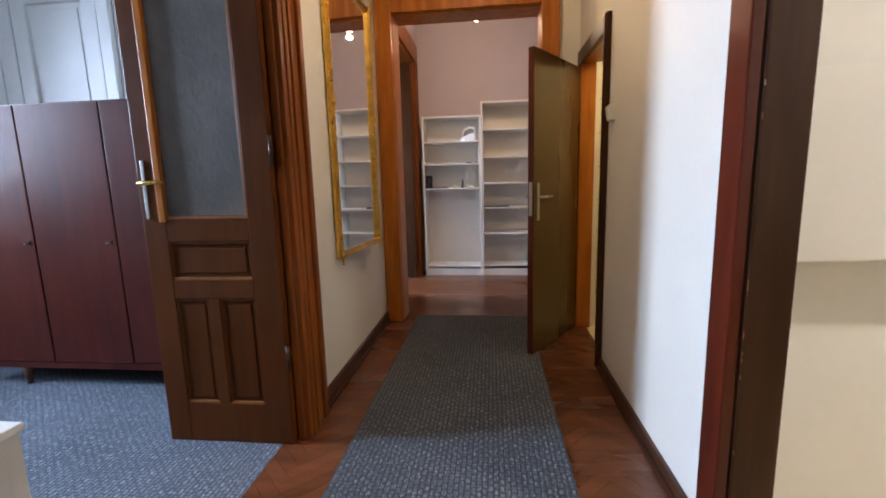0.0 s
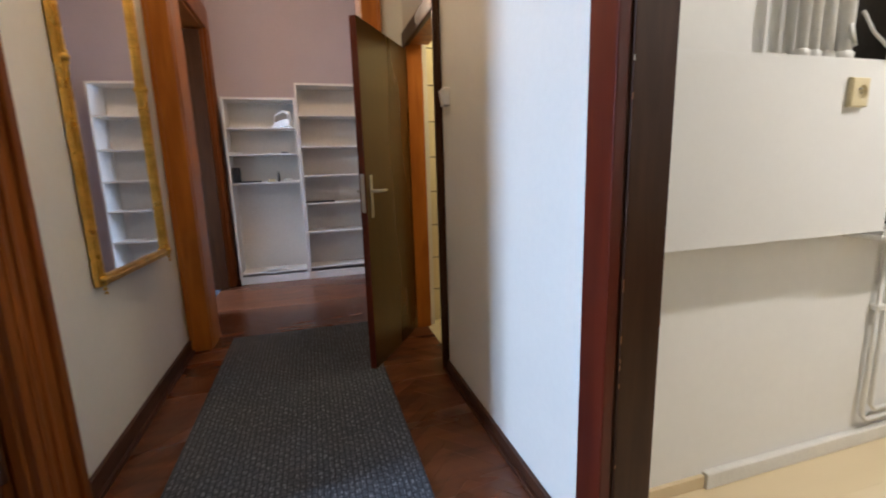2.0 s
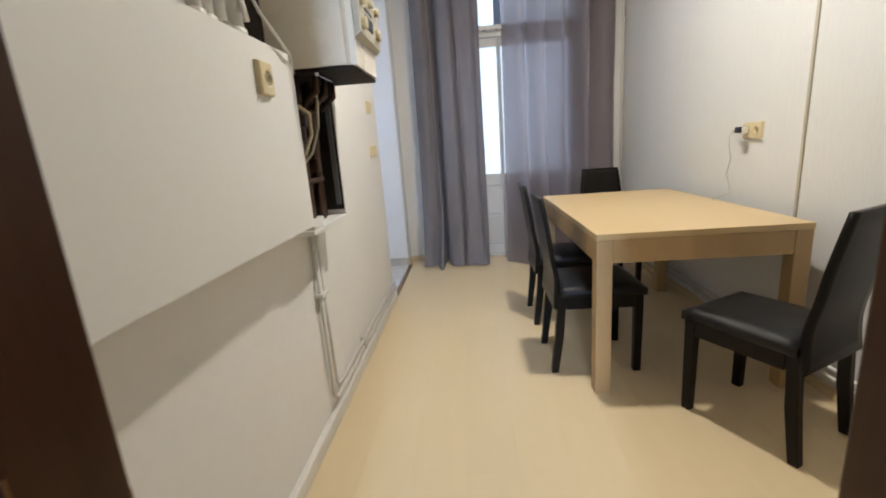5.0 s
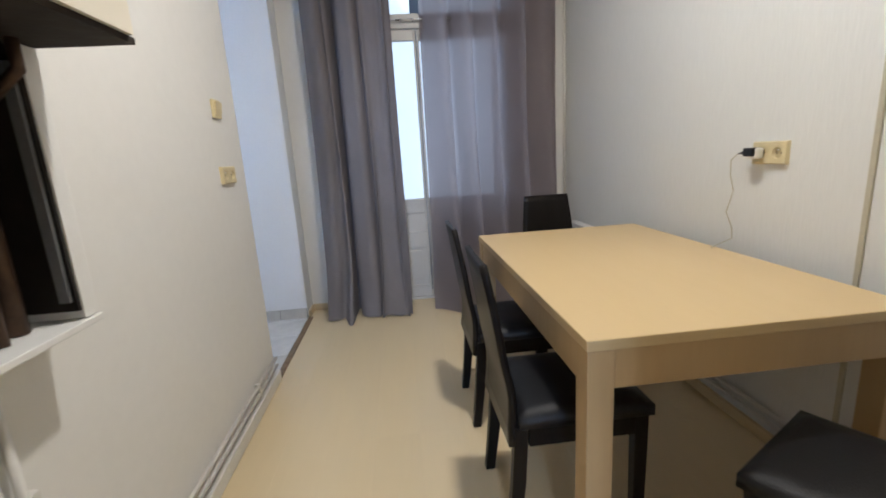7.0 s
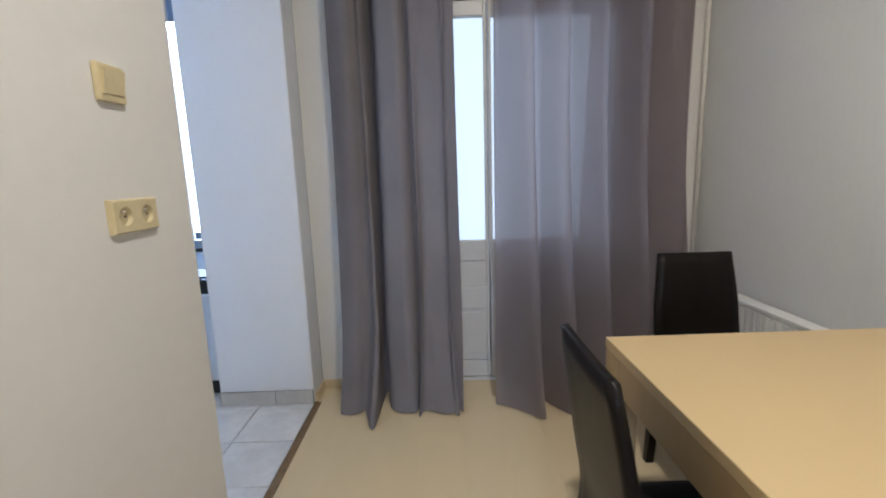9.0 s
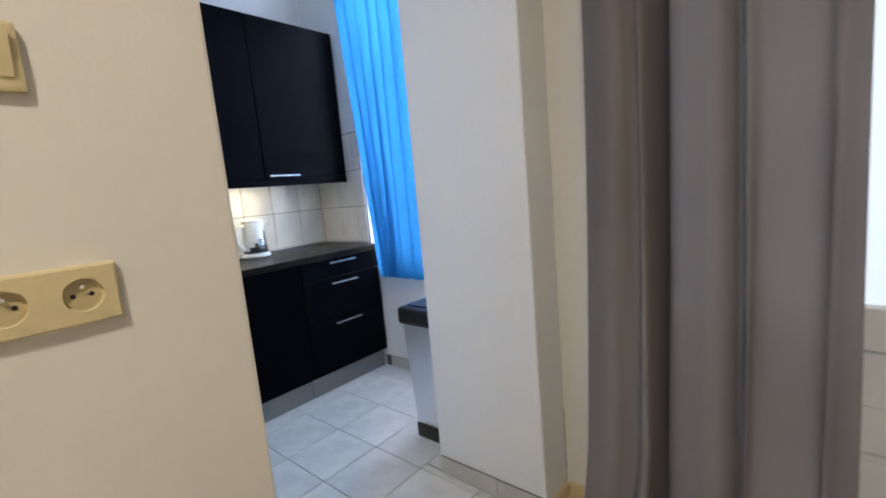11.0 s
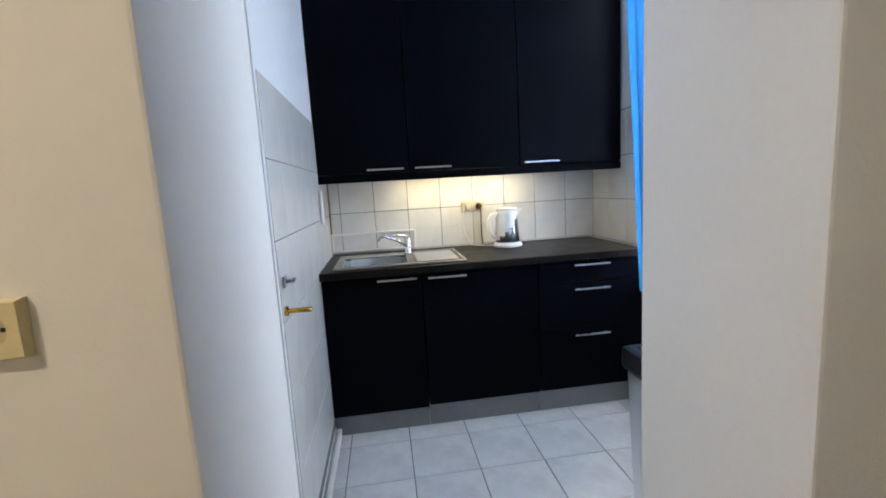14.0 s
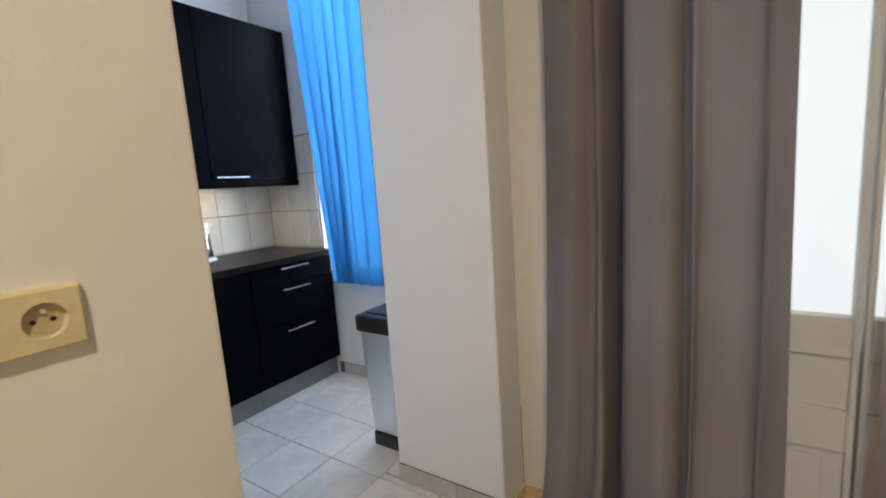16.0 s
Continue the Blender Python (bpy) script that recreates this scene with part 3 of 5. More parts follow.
# ---- doors and windows ----
def lever(parent, x, y, z, out, along, plate_half=0.11, material=STEEL, plate=STEEL, half=0.014):
    """A lever handle on a long plate: out is the way it stands off the leaf, along the way the lever points (both along x or y)."""
    o, a = Vector(out), Vector(along)
    c = Vector((x, y, z))
    bm = bmesh.new()
    lo = c - a * half + Vector((0, 0, -plate_half - 0.05))
    hi = c + a * half + o * 0.006 + Vector((0, 0, plate_half - 0.01))
    box(bm, *[f(p, q) for p, q in zip(lo, hi) for f in (min, max)], bevel=0.003)
    esc = part("handle_plate", bm, plate, parent, "long metal handle plate")
    bm = bmesh.new()
    tube(bm, [c, c + o * 0.035, c + o * 0.045 + a * 0.012, c + o * 0.047 + a * 0.06, c + o * 0.045 + a * 0.115], [0.009, 0.009, 0.009, 0.008, 0.007])
    part("door_handle", bm, material, esc, "lever handle")
    return esc


def bedroom_leaf():
    leaf = thing("door_1", (-1.105, 1.836, 0.006), "brown panelled door leaf with a dusty glass pane, standing open", "door")
    tagged(leaf, kind="structure")
    w, h, t = 0.602, 2.40, 0.042
    # frame of stiles and rails, local x runs from the hinge (0) to the free edge (-w)
    part("stile", boxes((-0.12, 0, 0, t, 0, h), bevel=0.004), LEAFWOOD, leaf)
    part("stile", boxes((-w, -w + 0.107, 0, t, 0, h), bevel=0.004), LEAFWOOD, leaf)
    for z0, z1 in ((0, 0.187), (0.682, 0.765), (0.936, 1.033), (2.28, h)):
        part("rail", boxes((-w + 0.107, -0.12, 0.001, t - 0.001, z0, z1), bevel=0.003), LEAFWOOD, leaf)
    part("mullion", boxes((-0.336, -0.288, 0.001, t - 0.001, 0.187, 0.682), bevel=0.003), LEAFWOOD, leaf)
    for x0, x1, z0, z1 in ((-0.495, -0.336, 0.187, 0.682), (-0.288, -0.12, 0.187, 0.682), (-0.495, -0.12, 0.765, 0.936)):
        bm = boxes((x0, x1, 0.014, 0.028, z0, z1))
        box(bm, x0 + 0.028, x1 - 0.028, 0.009, 0.032, z0 + 0.03, z1 - 0.03, bevel=0.004)
        panel = part("panel", bm, LEAFWOOD, leaf)
        # only the lower bead is golden: wear plus a coloured-in highlight
        part("bead", boxes((x0 + 0.004, x1 - 0.004, 0.003, 0.014, z0, z0 + 0.012), bevel=0.003), LEAFTRIM, panel, "worn golden-brown bead with its highlight in the colour")
        part("bead", boxes((x0, x1, 0.004, 0.014, z1 - 0.012, z1), (x0, x0 + 0.012, 0.004, 0.014, z0 + 0.012, z1 - 0.012), (x1 - 0.012, x1, 0.004, 0.014, z0 + 0.012, z1 - 0.012), bevel=0.003),
             LEAFWOOD, panel)
    part("pane", boxes((-0.495, -0.12, 0.018, 0.024, 1.033, 2.28)), FROST, leaf, "dusty grey textured glass pane")
    part("bead", boxes((-0.522, -0.49, -0.006, 0.017, 1.02, 2.28), bevel=0.005), OAK, leaf, "orange varnished closing bead")
    part("bead", boxes((-0.132, -0.12, 0.004, 0.018, 1.033, 2.28), (-0.49, -0.132, 0.004, 0.018, 1.033, 1.046), bevel=0.003), LEAFTRIM, leaf, "golden-brown glazing bead")
    lever(leaf, -w + 0.032, 0.0, 1.19, (0, -1, 0), (1, 0, 0), 0.105, BRASS, STEEL, 0.008)
    for z in (0.35, 1.25, 2.1):
        part("hinge", tube(bmesh.new(), [(0.008, 0.0, z), (0.008, 0.0, z + 0.12)], 0.009), DARKWOOD, leaf)


def toilet_leaf():
    a = Vector((0.452, 3.505, 0))
    b = Vector((0.062, 2.899, 0))
    w = (b - a).length
    ang = math.degrees(math.atan2((b - a).y, (b - a).x))
    leaf = thing("door_2", (a.x, a.y, 0.008), "glossy olive-brown flush door with a steel lever, standing open", "door", turn=ang)
    tagged(leaf, kind="structure")
    bm = boxes((0, w, -0.04, 0, 0, 1.945), bevel=0.003)
    body = part("leaf", bm, OLIVE, leaf)
    part("edge_band", boxes((w - 0.0015, w + 0.0015, -0.039, -0.001, 0.002, 1.943)), MAHOGANY, leaf, "dark red-brown door edge")
    lever(leaf, w - 0.06, 0.0, 1.045, (0, 1, 0), (-1, 0, 0), 0.10, STEEL)
    lever(leaf, w - 0.06, -0.04, 1.045, (0, -1, 0), (-1, 0, 0), 0.10, STEEL)
    part("lock_plate", boxes((w + 0.001, w + 0.004, -0.031, -0.009, 0.93, 1.14)), STEEL, leaf, "steel lock plate on the door edge")


def study_leaf():
    leaf = thing("door_3", (-1.12, 5.34, 0.006), "dark brown panelled door with a narrow pane, standing wide open", "door", turn=185)
    tagged(leaf, kind="structure")
    part("stile", boxes((0, 0.13, 0, 0.042, 0, 2.50), bevel=0.004), DARKWOOD, leaf)
    part("stile", boxes((0.53, 0.66, 0, 0.042, 0, 2.50), bevel=0.004), DARKWOOD, leaf)
    for z0, z1 in ((0, 0.2), (0.75, 0.85), (1.05, 1.15), (2.38, 2.50)):
        part("rail", boxes((0.13, 0.53, 0.001, 0.041, z0, z1), bevel=0.003), DARKWOOD, leaf)
    for z0, z1 in ((0.2, 0.75), (0.85, 1.05)):
        part("panel", boxes((0.13, 0.53, 0.012, 0.030, z0, z1), (0.16, 0.50, 0.006, 0.036, z0 + 0.03, z1 - 0.03), bevel=0.003), DARKWOOD, leaf)
    part("pane", boxes((0.145, 0.515, 0.019, 0.025, 1.15, 2.38)), DARKPANE, leaf, "dark textured pane")
    part("bead", boxes((0.13, 0.145, 0.006, 0.046, 1.15, 2.38), (0.515, 0.53, 0.006, 0.046, 1.15, 2.38), bevel=0.003), LEAFTRIM, leaf, "golden-brown glazing bead")
    lever(leaf, 0.615, 0.042, 1.09, (0, 1, 0), (-1, 0, 0), 0.11, STEEL)


def balcony_door():
    door = thing("door_4", (EX + 0.02, 0.58, 0.0), "white painted double balcony door with tall panes and low panels", "balcony door")
    tagged(door, kind="structure")
    part("frame", boxes((0, 0.08, -0.80, -0.75, 0, 2.85), (0, 0.08, 0.65, 0.70, 0, 2.85), (0, 0.08, -0.75, 0.65, 2.79, 2.85), (0, 0.08, -0.75, 0.65, 2.10, 2.20), (0, 0.08, -0.75, 0.65, 0, 0.018), bevel=0.004), WHITEDOOR, door)
    for s in (-1, 1):
        y0, y1 = (0.004, 0.648) if s > 0 else (-0.748, -0.004)
        a0, a1 = (y0 + 0.016, y1 - 0.075) if s > 0 else (y0 + 0.075, y1 - 0.016)
        leaf = part("leaf", boxes((0.015, 0.065, y0, a0, 0.02, 2.095), (0.015, 0.065, a1, y1, 0.02, 2.095),
                    (0.016, 0.064, a0, a1, 0.02, 0.12), (0.016, 0.064, a0, a1, 0.44, 0.57), (0.016, 0.064, a0, a1, 0.725, 0.84), (0.016, 0.064, a0, a1, 2.02, 2.095), bevel=0.005), WHITEDOOR, door)
        part("panel", boxes((0.03, 0.05, a0, a1, 0.12, 0.44), (0.022, 0.055, a0 + 0.045, a1 - 0.045, 0.165, 0.415), bevel=0.004), WHITEDOOR, leaf)
        part("panel", boxes((0.03, 0.05, a0, a1, 0.57, 0.725)), WHITEDOOR, leaf)
        p = part("pane", boxes((0.037, 0.042, a0, a1, 0.84, 2.02)), PANE, leaf)
        p.visible_shadow = False
        p = part("transom_pane", boxes((0.037, 0.042, y0 + 0.03, y1 - 0.03, 2.20, 2.79)), PANE, door)
        p.visible_shadow = False
    part("curtain_rod", tube(bmesh.new(), [(-0.03, -0.6, 2.15), (-0.03, 0.6, 2.15)], 0.006), STEEL, door, "thin steel curtain rod")
    for y in (0.02, 0.1, -0.1):
        part("ring", lathe(bmesh.new(), [(0.006, -0.012), (0.011, -0.006), (0.011, 0.006), (0.006, 0.012)], (-0.03, y, 2.15), 10), STEEL, door)


def casement(name, x, y0, y1, z0, z1, label, sill_in):
    win = thing(name, (x, (y0 + y1) / 2, z0), label, "window")
    tagged(win, kind="structure")
    h, w = z1 - z0, (y1 - y0) / 2
    part("window_frame", boxes((0, 0.07, -w, -w + 0.06, 0, h), (0, 0.07, w - 0.06, w, 0, h), (0, 0.07, -w + 0.06, w - 0.06, 0, 0.06), (0, 0.07, -w + 0.06, w - 0.06, h - 0.06, h), (0, 0.07, -0.04, 0.04, 0.06, h - 0.06), bevel=0.005), WHITEDOOR, win)
    for s in (-1, 1):
        p = part("pane", boxes((0.032, 0.037, *sorted((s * 0.04, s * (w - 0.06))), 0.06, h - 0.06)), PANE, win)
        p.visible_shadow = False
    part("window_sill", boxes((min(sill_in, 0), max(sill_in, 0), -w, w, -0.03, 0.0), bevel=0.004), WHITEDOOR, win)


bedroom_leaf()
toilet_leaf()
study_leaf()
balcony_door()
casement("window_1", KX1 + 0.16, 2.12, 3.24, 0.74, 2.62, "white framed kitchen window behind a blue blind", -0.15)
casement("window_3", -2.98, 4.30, 5.30, 0.9, 2.4, "white framed window of the small room", 0.12)
casement("window_2", -4.70, 0.95, 1.67, 0.8, 2.6, "white framed bedroom window", 0.2)
# white panelled leaf seen above the wardrobe
d = thing("door_5", (-3.52, 3.045, 0.0), "tall white painted panelled double door behind the wardrobe", "door")
tagged(d, kind="structure")
part("frame", boxes((-0.75, -0.66, -0.04, 0, 0, 2.7), (0.66, 0.75, -0.04, 0, 0, 2.7), (-0.66, 0.66, -0.04, 0, 2.6, 2.7), bevel=0.008), WHITEGLOSS, d)
for x0, x1 in ((-0.655, -0.005), (0.005, 0.655)):
    lf = part("leaf", boxes((x0, x0 + 0.11, -0.035, 0, 0.01, 2.59), (x1 - 0.11, x1, -0.035, 0, 0.01, 2.59), (x0 + 0.11, x1 - 0.11, -0.035, 0, 2.45, 2.59), (x0 + 0.11, x1 - 0.11, -0.035, 0, 0.95, 1.1), (x0 + 0.11, x1 - 0.11, -0.035, 0, 0.01, 0.2), bevel=0.006), WHITEGLOSS, d)
    for z0, z1 in ((0.2, 0.95), (1.1, 2.45)):
        part("panel", boxes((x0 + 0.11, x1 - 0.11, -0.012, 0, z0, z1), (x0 + 0.15, x1 - 0.15, -0.02, 0, z0 + 0.04, z1 - 0.04), bevel=0.004), WHITEGLOSS, lf)

# added backdrop in the distance, it sets the brightness outside the windows
built("backdrop", boxes((7.5, 7.7, -6, 9, -6, 3.4)), BACKDROP, "added pale backdrop setting the brightness behind the panes")
# ---- hall ----
rug = new("runner_rug", mesh_from("runner_rug", boxes((-0.847, 0.11, -1.0, 3.75, 0.004, 0.013), bevel=0.003), RUG))
tagged(rug, "long blue-grey woven runner with pale flecks on parquet", "rug")


def gilt_mirror():
    y0, y1, z0, z1 = 2.472, 3.195, 0.74, 2.335
    m = thing("wall_mirror", (LX + 0.03, 2.833, z0), "tall mirror in a gilded frame with ornaments", "mirror", turn=-3.5)
    w, h = (y1 - y0) / 2, z1 - z0
    part("mirror_glass", boxes((0.006, 0.012, -w + 0.025, w - 0.025, 0.03, h - 0.03)), MIRROR, m, "clear mirror glass")
    for name, spec in (("frame_side", (0, 0.028, -w, -w + 0.034, 0, h)), ("frame_side", (0, 0.028, w - 0.034, w, 0, h)),
                       ("frame_rail", (0, 0.027, -w + 0.034, w - 0.034, 0, 0.04)), ("frame_rail", (0, 0.027, -w + 0.034, w - 0.034, h - 0.04, h))):
        bm = boxes(spec, bevel=0.007)
        x0, x1, a0, a1, b0, b1 = spec
        if name == "frame_side":
            box(bm, 0.026, 0.036, a0 + 0.010, a1 - 0.010, b0 + 0.02, b1 - 0.02, bevel=0.004)
        else:
            box(bm, 0.025, 0.035, a0, a1, b0 + 0.014, b1 - 0.014, bevel=0.004)
        part(name, bm, GILT, m)
    for y, z in ((-w + 0.018, 0.03), (w - 0.018, 0.03), (-w + 0.018, h - 0.03), (w - 0.018, h - 0.03), (-w + 0.018, 0.87), (w - 0.018, 0.87)):
        def ball(radius, dy, dz):
            bm = bmesh.new()
            bmesh.ops.create_icosphere(bm, subdivisions=2, radius=radius, matrix=Matrix.Translation((0.030, y + dy, z + dz)))
            for f in bm.faces:
                f.smooth = True
            return bm
        orn = part("ornament", ball(0.017, 0, 0), GILT, m, "small gilded leaf ornament")
        for k in (-3, -2, -1, 1, 2, 3):
            part("leaf", ball(0.013 - 0.002 * abs(k), 0.005 * (k % 2), 0.019 * k), GILT, orn)


gilt_mirror()


def rocker_switch(where, face, label, w=0.08, h=0.08, material=IVORY, name="light_switch", deep=0.013):
    """A switch plate on a wall; face is the wall's normal as a turn in degrees (0 faces -y)."""
    s = thing(name, where, label, "light switch", turn=face)
    part("plate", boxes((-w / 2, w / 2, -deep, 0, -h / 2, h / 2), bevel=0.005), material, s)
    bm = bmesh.new()
    prism(bm, [(-deep, -h * 0.30), (-deep - 0.003, -h * 0.30), (-deep - 0.010, h * 0.36), (-deep, h * 0.36)], "x", -w * 0.38, w * 0.38)
    part("rocker", bm, material, s, "tilted rocker")
    return s


rocker_switch((HX, 2.655, 1.518), -90, "small white light switch beside the toilet door", 0.06, 0.085, PLASTIC, deep=0.034)


def shelf_unit(x0, x1, top, levels, label):
    d, y0 = 0.28, 5.395
    s = thing("bookshelf", ((x0 + x1) / 2, y0, 0), label, "shelf", "white shelves in the back room")
    w = (x1 - x0) / 2
    part("side_panel", boxes((-w, -w + 0.022, 0, d, 0, top), bevel=0.002), SHELFWHITE, s)
    part("side_panel", boxes((w - 0.022, w, 0, d, 0, top), bevel=0.002), SHELFWHITE, s)
    part("back_panel", boxes((-w + 0.022, w - 0.022, d - 0.008, d, 0.06, top - 0.022)), SHELFWHITE, s)
    part("top_panel", boxes((-w + 0.022, w - 0.022, 0.001, d - 0.008, top - 0.022, top), bevel=0.002), SHELFWHITE, s)
    part("plinth", boxes((-w + 0.022, w - 0.022, 0.012, 0.03, 0, 0.085)), SHELFWHITE, s)
    for z in levels:
        part("shelf_board", boxes((-w + 0.022, w - 0.022, 0.002, d - 0.008, z - 0.018, z), bevel=0.002), SHELFWHITE, s)


shelf_unit(-1.018, -0.318, 1.922, (0.125, 1.077, 1.37, 1.632), "white half-empty bookshelf with small things on it")
shelf_unit(-0.315, 0.42, 2.07, (0.135, 0.527, 0.837, 1.133, 1.442, 1.758), "taller white bookshelf, almost empty")


def flat_iron():
    t = thing("clothes_iron", (-0.47, 5.52, 1.632), "white clothes iron lying on a bookshelf", "iron", turn=150)
    bm = bmesh.new()
    prism(bm, [(-0.12, -0.05), (0.05, -0.055), (0.12, 0.0), (0.05, 0.055), (-0.12, 0.05)], "z", 0, 0.012)
    part("sole_plate", bm, STEEL, t, "steel sole plate")
    bm = bmesh.new()
    prism(bm, [(-0.115, 0.012), (0.11, 0.012), (0.06, 0.055), (-0.06, 0.09), (-0.11, 0.085)], "y", -0.042, 0.042)
    bmesh.ops.bevel(bm, geom=list(bm.edges), offset=0.01, segments=2, affect="EDGES")
    part("body", bm, PLASTIC, t)
    part("handle", tube(bmesh.new(), [(-0.10, 0, 0.08), (-0.09, 0, 0.15), (-0.02, 0, 0.165), (0.06, 0, 0.13), (0.07, 0, 0.06)], 0.016), PLASTIC, t)


flat_iron()


def small_box(name, where, size, material, label, category, turn=0, bevel=0.004):
    x, y, z = size
    bm = boxes((-x / 2, x / 2, -y / 2, y / 2, 0, z), bevel=bevel)
    ob = new(name, mesh_from(name, bm, material))
    ob.matrix_basis = pose(*where, 0, 0, turn)
    return tagged(ob, label, category)


def canister():
    t = thing("canister", (-0.955, 5.47, 1.077), "black round canister with a lid on a shelf", "canister")
    part("body", lathe(bmesh.new(), [(0.038, 0), (0.04, 0.005), (0.04, 0.12), (0.037, 0.125)], sides=20), BLACKPLASTIC, t)
    part("lid", lathe(bmesh.new(), [(0.041, 0.125), (0.041, 0.148), (0.036, 0.155)], sides=20), BLACKPLASTIC, t)


canister()
small_box("cable_roll", (-0.82, 5.46, 1.077), (0.20, 0.09, 0.015), BLACKPLASTIC, "flat black coil of cable on a shelf", "cable", 8)
small_box("soap_bar", (-0.62, 5.46, 1.077), (0.07, 0.05, 0.028), IVORY, "small beige block on a shelf", "block", 20, 0.008)
small_box("card_box", (-0.45, 5.46, 1.077), (0.07, 0.06, 0.03), PLASTIC, "small white box on a shelf", "box", 12)
bm = lathe(bmesh.new(), [(0.014, 0), (0.015, 0.01), (0.013, 0.07), (0.008, 0.09), (0.008, 0.11)], sides=14)
tagged(new("small_bottle", mesh_from("small_bottle", bm, BLACKPLASTIC)), "slim dark bottle on a shelf", "bottle").location = (-0.545, 5.47, 1.077)
small_box("folded_cloth", (-0.95, 5.47, 1.37), (0.12, 0.1, 0.02), PLASTIC, "small folded white cloth on a shelf", "cloth", 5, 0.008)
small_box("key_pouch", (-0.46, 5.46, 1.37), (0.07, 0.035, 0.012), BLACKPLASTIC, "small black pouch on a shelf", "pouch", -12)
small_box("umbrella_sleeve", (-0.145, 5.45, 0.837), (0.32, 0.035, 0.018), BLACKPLASTIC, "thin black rod-like sleeve on a shelf", "umbrella", 2, 0.006)
bm = bmesh.new()
random.seed(5)
r = bmesh.ops.create_grid(bm, x_segments=14, y_segments=8, size=1)
for v in r["verts"]:
    v.co = Vector((v.co.x * 0.12, v.co.y * 0.06, 0.02 + 0.03 * noise.noise(Vector((v.co.x * 3, v.co.y * 3, 1))) * (1 - v.co.x ** 2)))
bmesh.ops.solidify(bm, geom=list(bm.faces), thickness=0.012)
tagged(new("plastic_bag", mesh_from("plastic_bag", bm, PLASTIC)), "crumpled white bag on the bottom shelf", "bag").location = (-0.66, 5.46, 0.127)


def chandelier():
    t = thing("chandelier", (-0.325, 4.45, H), "small glass chandelier with glowing bulbs in the back room", "chandelier")
    part("ceiling_rose", lathe(bmesh.new(), [(0.02, -0.05), (0.05, -0.03), (0.06, 0.0)], sides=20), BRASS, t)
    part("stem", tube(bmesh.new(), [(0, 0, -0.03), (0, 0, -0.330)], 0.008), BRASS, t)
    part("ring", lathe(bmesh.new(), [(0.10, -0.335), (0.115, -0.325), (0.115, -0.345), (0.10, -0.355)], sides=24), BRASS, t)
    for k in range(6):
        a = k * math.pi / 3
        x, y = 0.10 * math.cos(a), 0.10 * math.sin(a)
        cup = part("cup", lathe(bmesh.new(), [(0.012, -0.370), (0.024, -0.360), (0.03, -0.335)], (x, y, 0), 12), CRYSTAL, t)
        bm = bmesh.new()
        bmesh.ops.create_uvsphere(bm, u_segments=12, v_segments=8, radius=0.02, matrix=Matrix.Translation((x, y, -0.395)))
        part("bulb", bm, BULB, cup, "glowing warm bulb")
    for k in range(18):
        a = k * math.pi / 9
        bm = bmesh.new()
        bmesh.ops.create_icosphere(bm, subdivisions=1, radius=0.011, matrix=Matrix.Translation((0.125 * math.cos(a), 0.125 * math.sin(a), -0.380 - 0.02 * (k % 2))))
        part("drop", bm, CRYSTAL, t)
    bm = bmesh.new()
    bmesh.ops.create_uvsphere(bm, u_segments=14, v_segments=10, radius=0.035, matrix=Matrix.Translation((0, 0, -0.440)))
    part("bulb", bm, BULB, t, "glowing warm bulb")


chandelier()

# ---- bedroom ----
def wardrobe():
    y0, top, bot = 2.305, 1.64, 0.15
    t = thing("wardrobe", (-2.55, y0, 0), "glossy mahogany wardrobe with plain doors on short tapered legs", "wardrobe")
    xs = (-3.35, -2.80, -2.285, -1.78)
    part("carcass", boxes((xs[0] + 2.55 - 0.02, xs[-1] + 2.55 + 0.02, 0.022, 0.6, bot - 0.03, top + 0.01), bevel=0.006), WARDROBE, t)
    part("base_rail", boxes((xs[0] + 2.55 - 0.02, xs[-1] + 2.55 + 0.02, 0.004, 0.022, bot - 0.03, bot + 0.008), bevel=0.003), WARDROBE, t)
    for x0, x1 in zip(xs, xs[1:]):
        dr = part("door", boxes((x0 + 2.55 + 0.004, x1 + 2.55 - 0.004, 0, 0.022, bot + 0.012, top), bevel=0.004), WARDROBE, t)
        part("key", tube(bmesh.new(), [(x1 + 2.51, 0.0, 0.88), (x1 + 2.51, -0.03, 0.88)], 0.004), STEEL, dr, "small steel key")
        part("escutcheon", boxes((x1 + 2.50, x1 + 2.52, -0.003, 0.0, 0.865, 0.895)), DARKWOOD, dr)
    for x in (-0.48, 0.66):
        for y in (0.035, 0.54):
            part("leg", tube(bmesh.new(), [(x, y, bot - 0.03), (x * 1.02, y, 0)], [0.028, 0.016], 12), DARKWOOD, t)


wardrobe()


def low_cabinet():
    t = thing("low_cabinet", (-1.93, 1.02, 0), "small cream painted cabinet with a panelled side and brown top", "cabinet")
    part("body", boxes((-0.3, 0.3, -0.2, 0.15, 0.04, 0.46), bevel=0.004), WHITEDOOR, t)
    part("panel", boxes((0.3, 0.306, -0.15, 0.10, 0.09, 0.41), bevel=0.002), WHITEDOOR, t)
    part("top", boxes((-0.31, 0.31, -0.21, 0.16, 0.46, 0.485), bevel=0.005), PIPEWHITE, t)
    part("plinth", boxes((-0.28, 0.28, -0.18, 0.13, 0, 0.04)), WHITEDOOR, t)


low_cabinet()

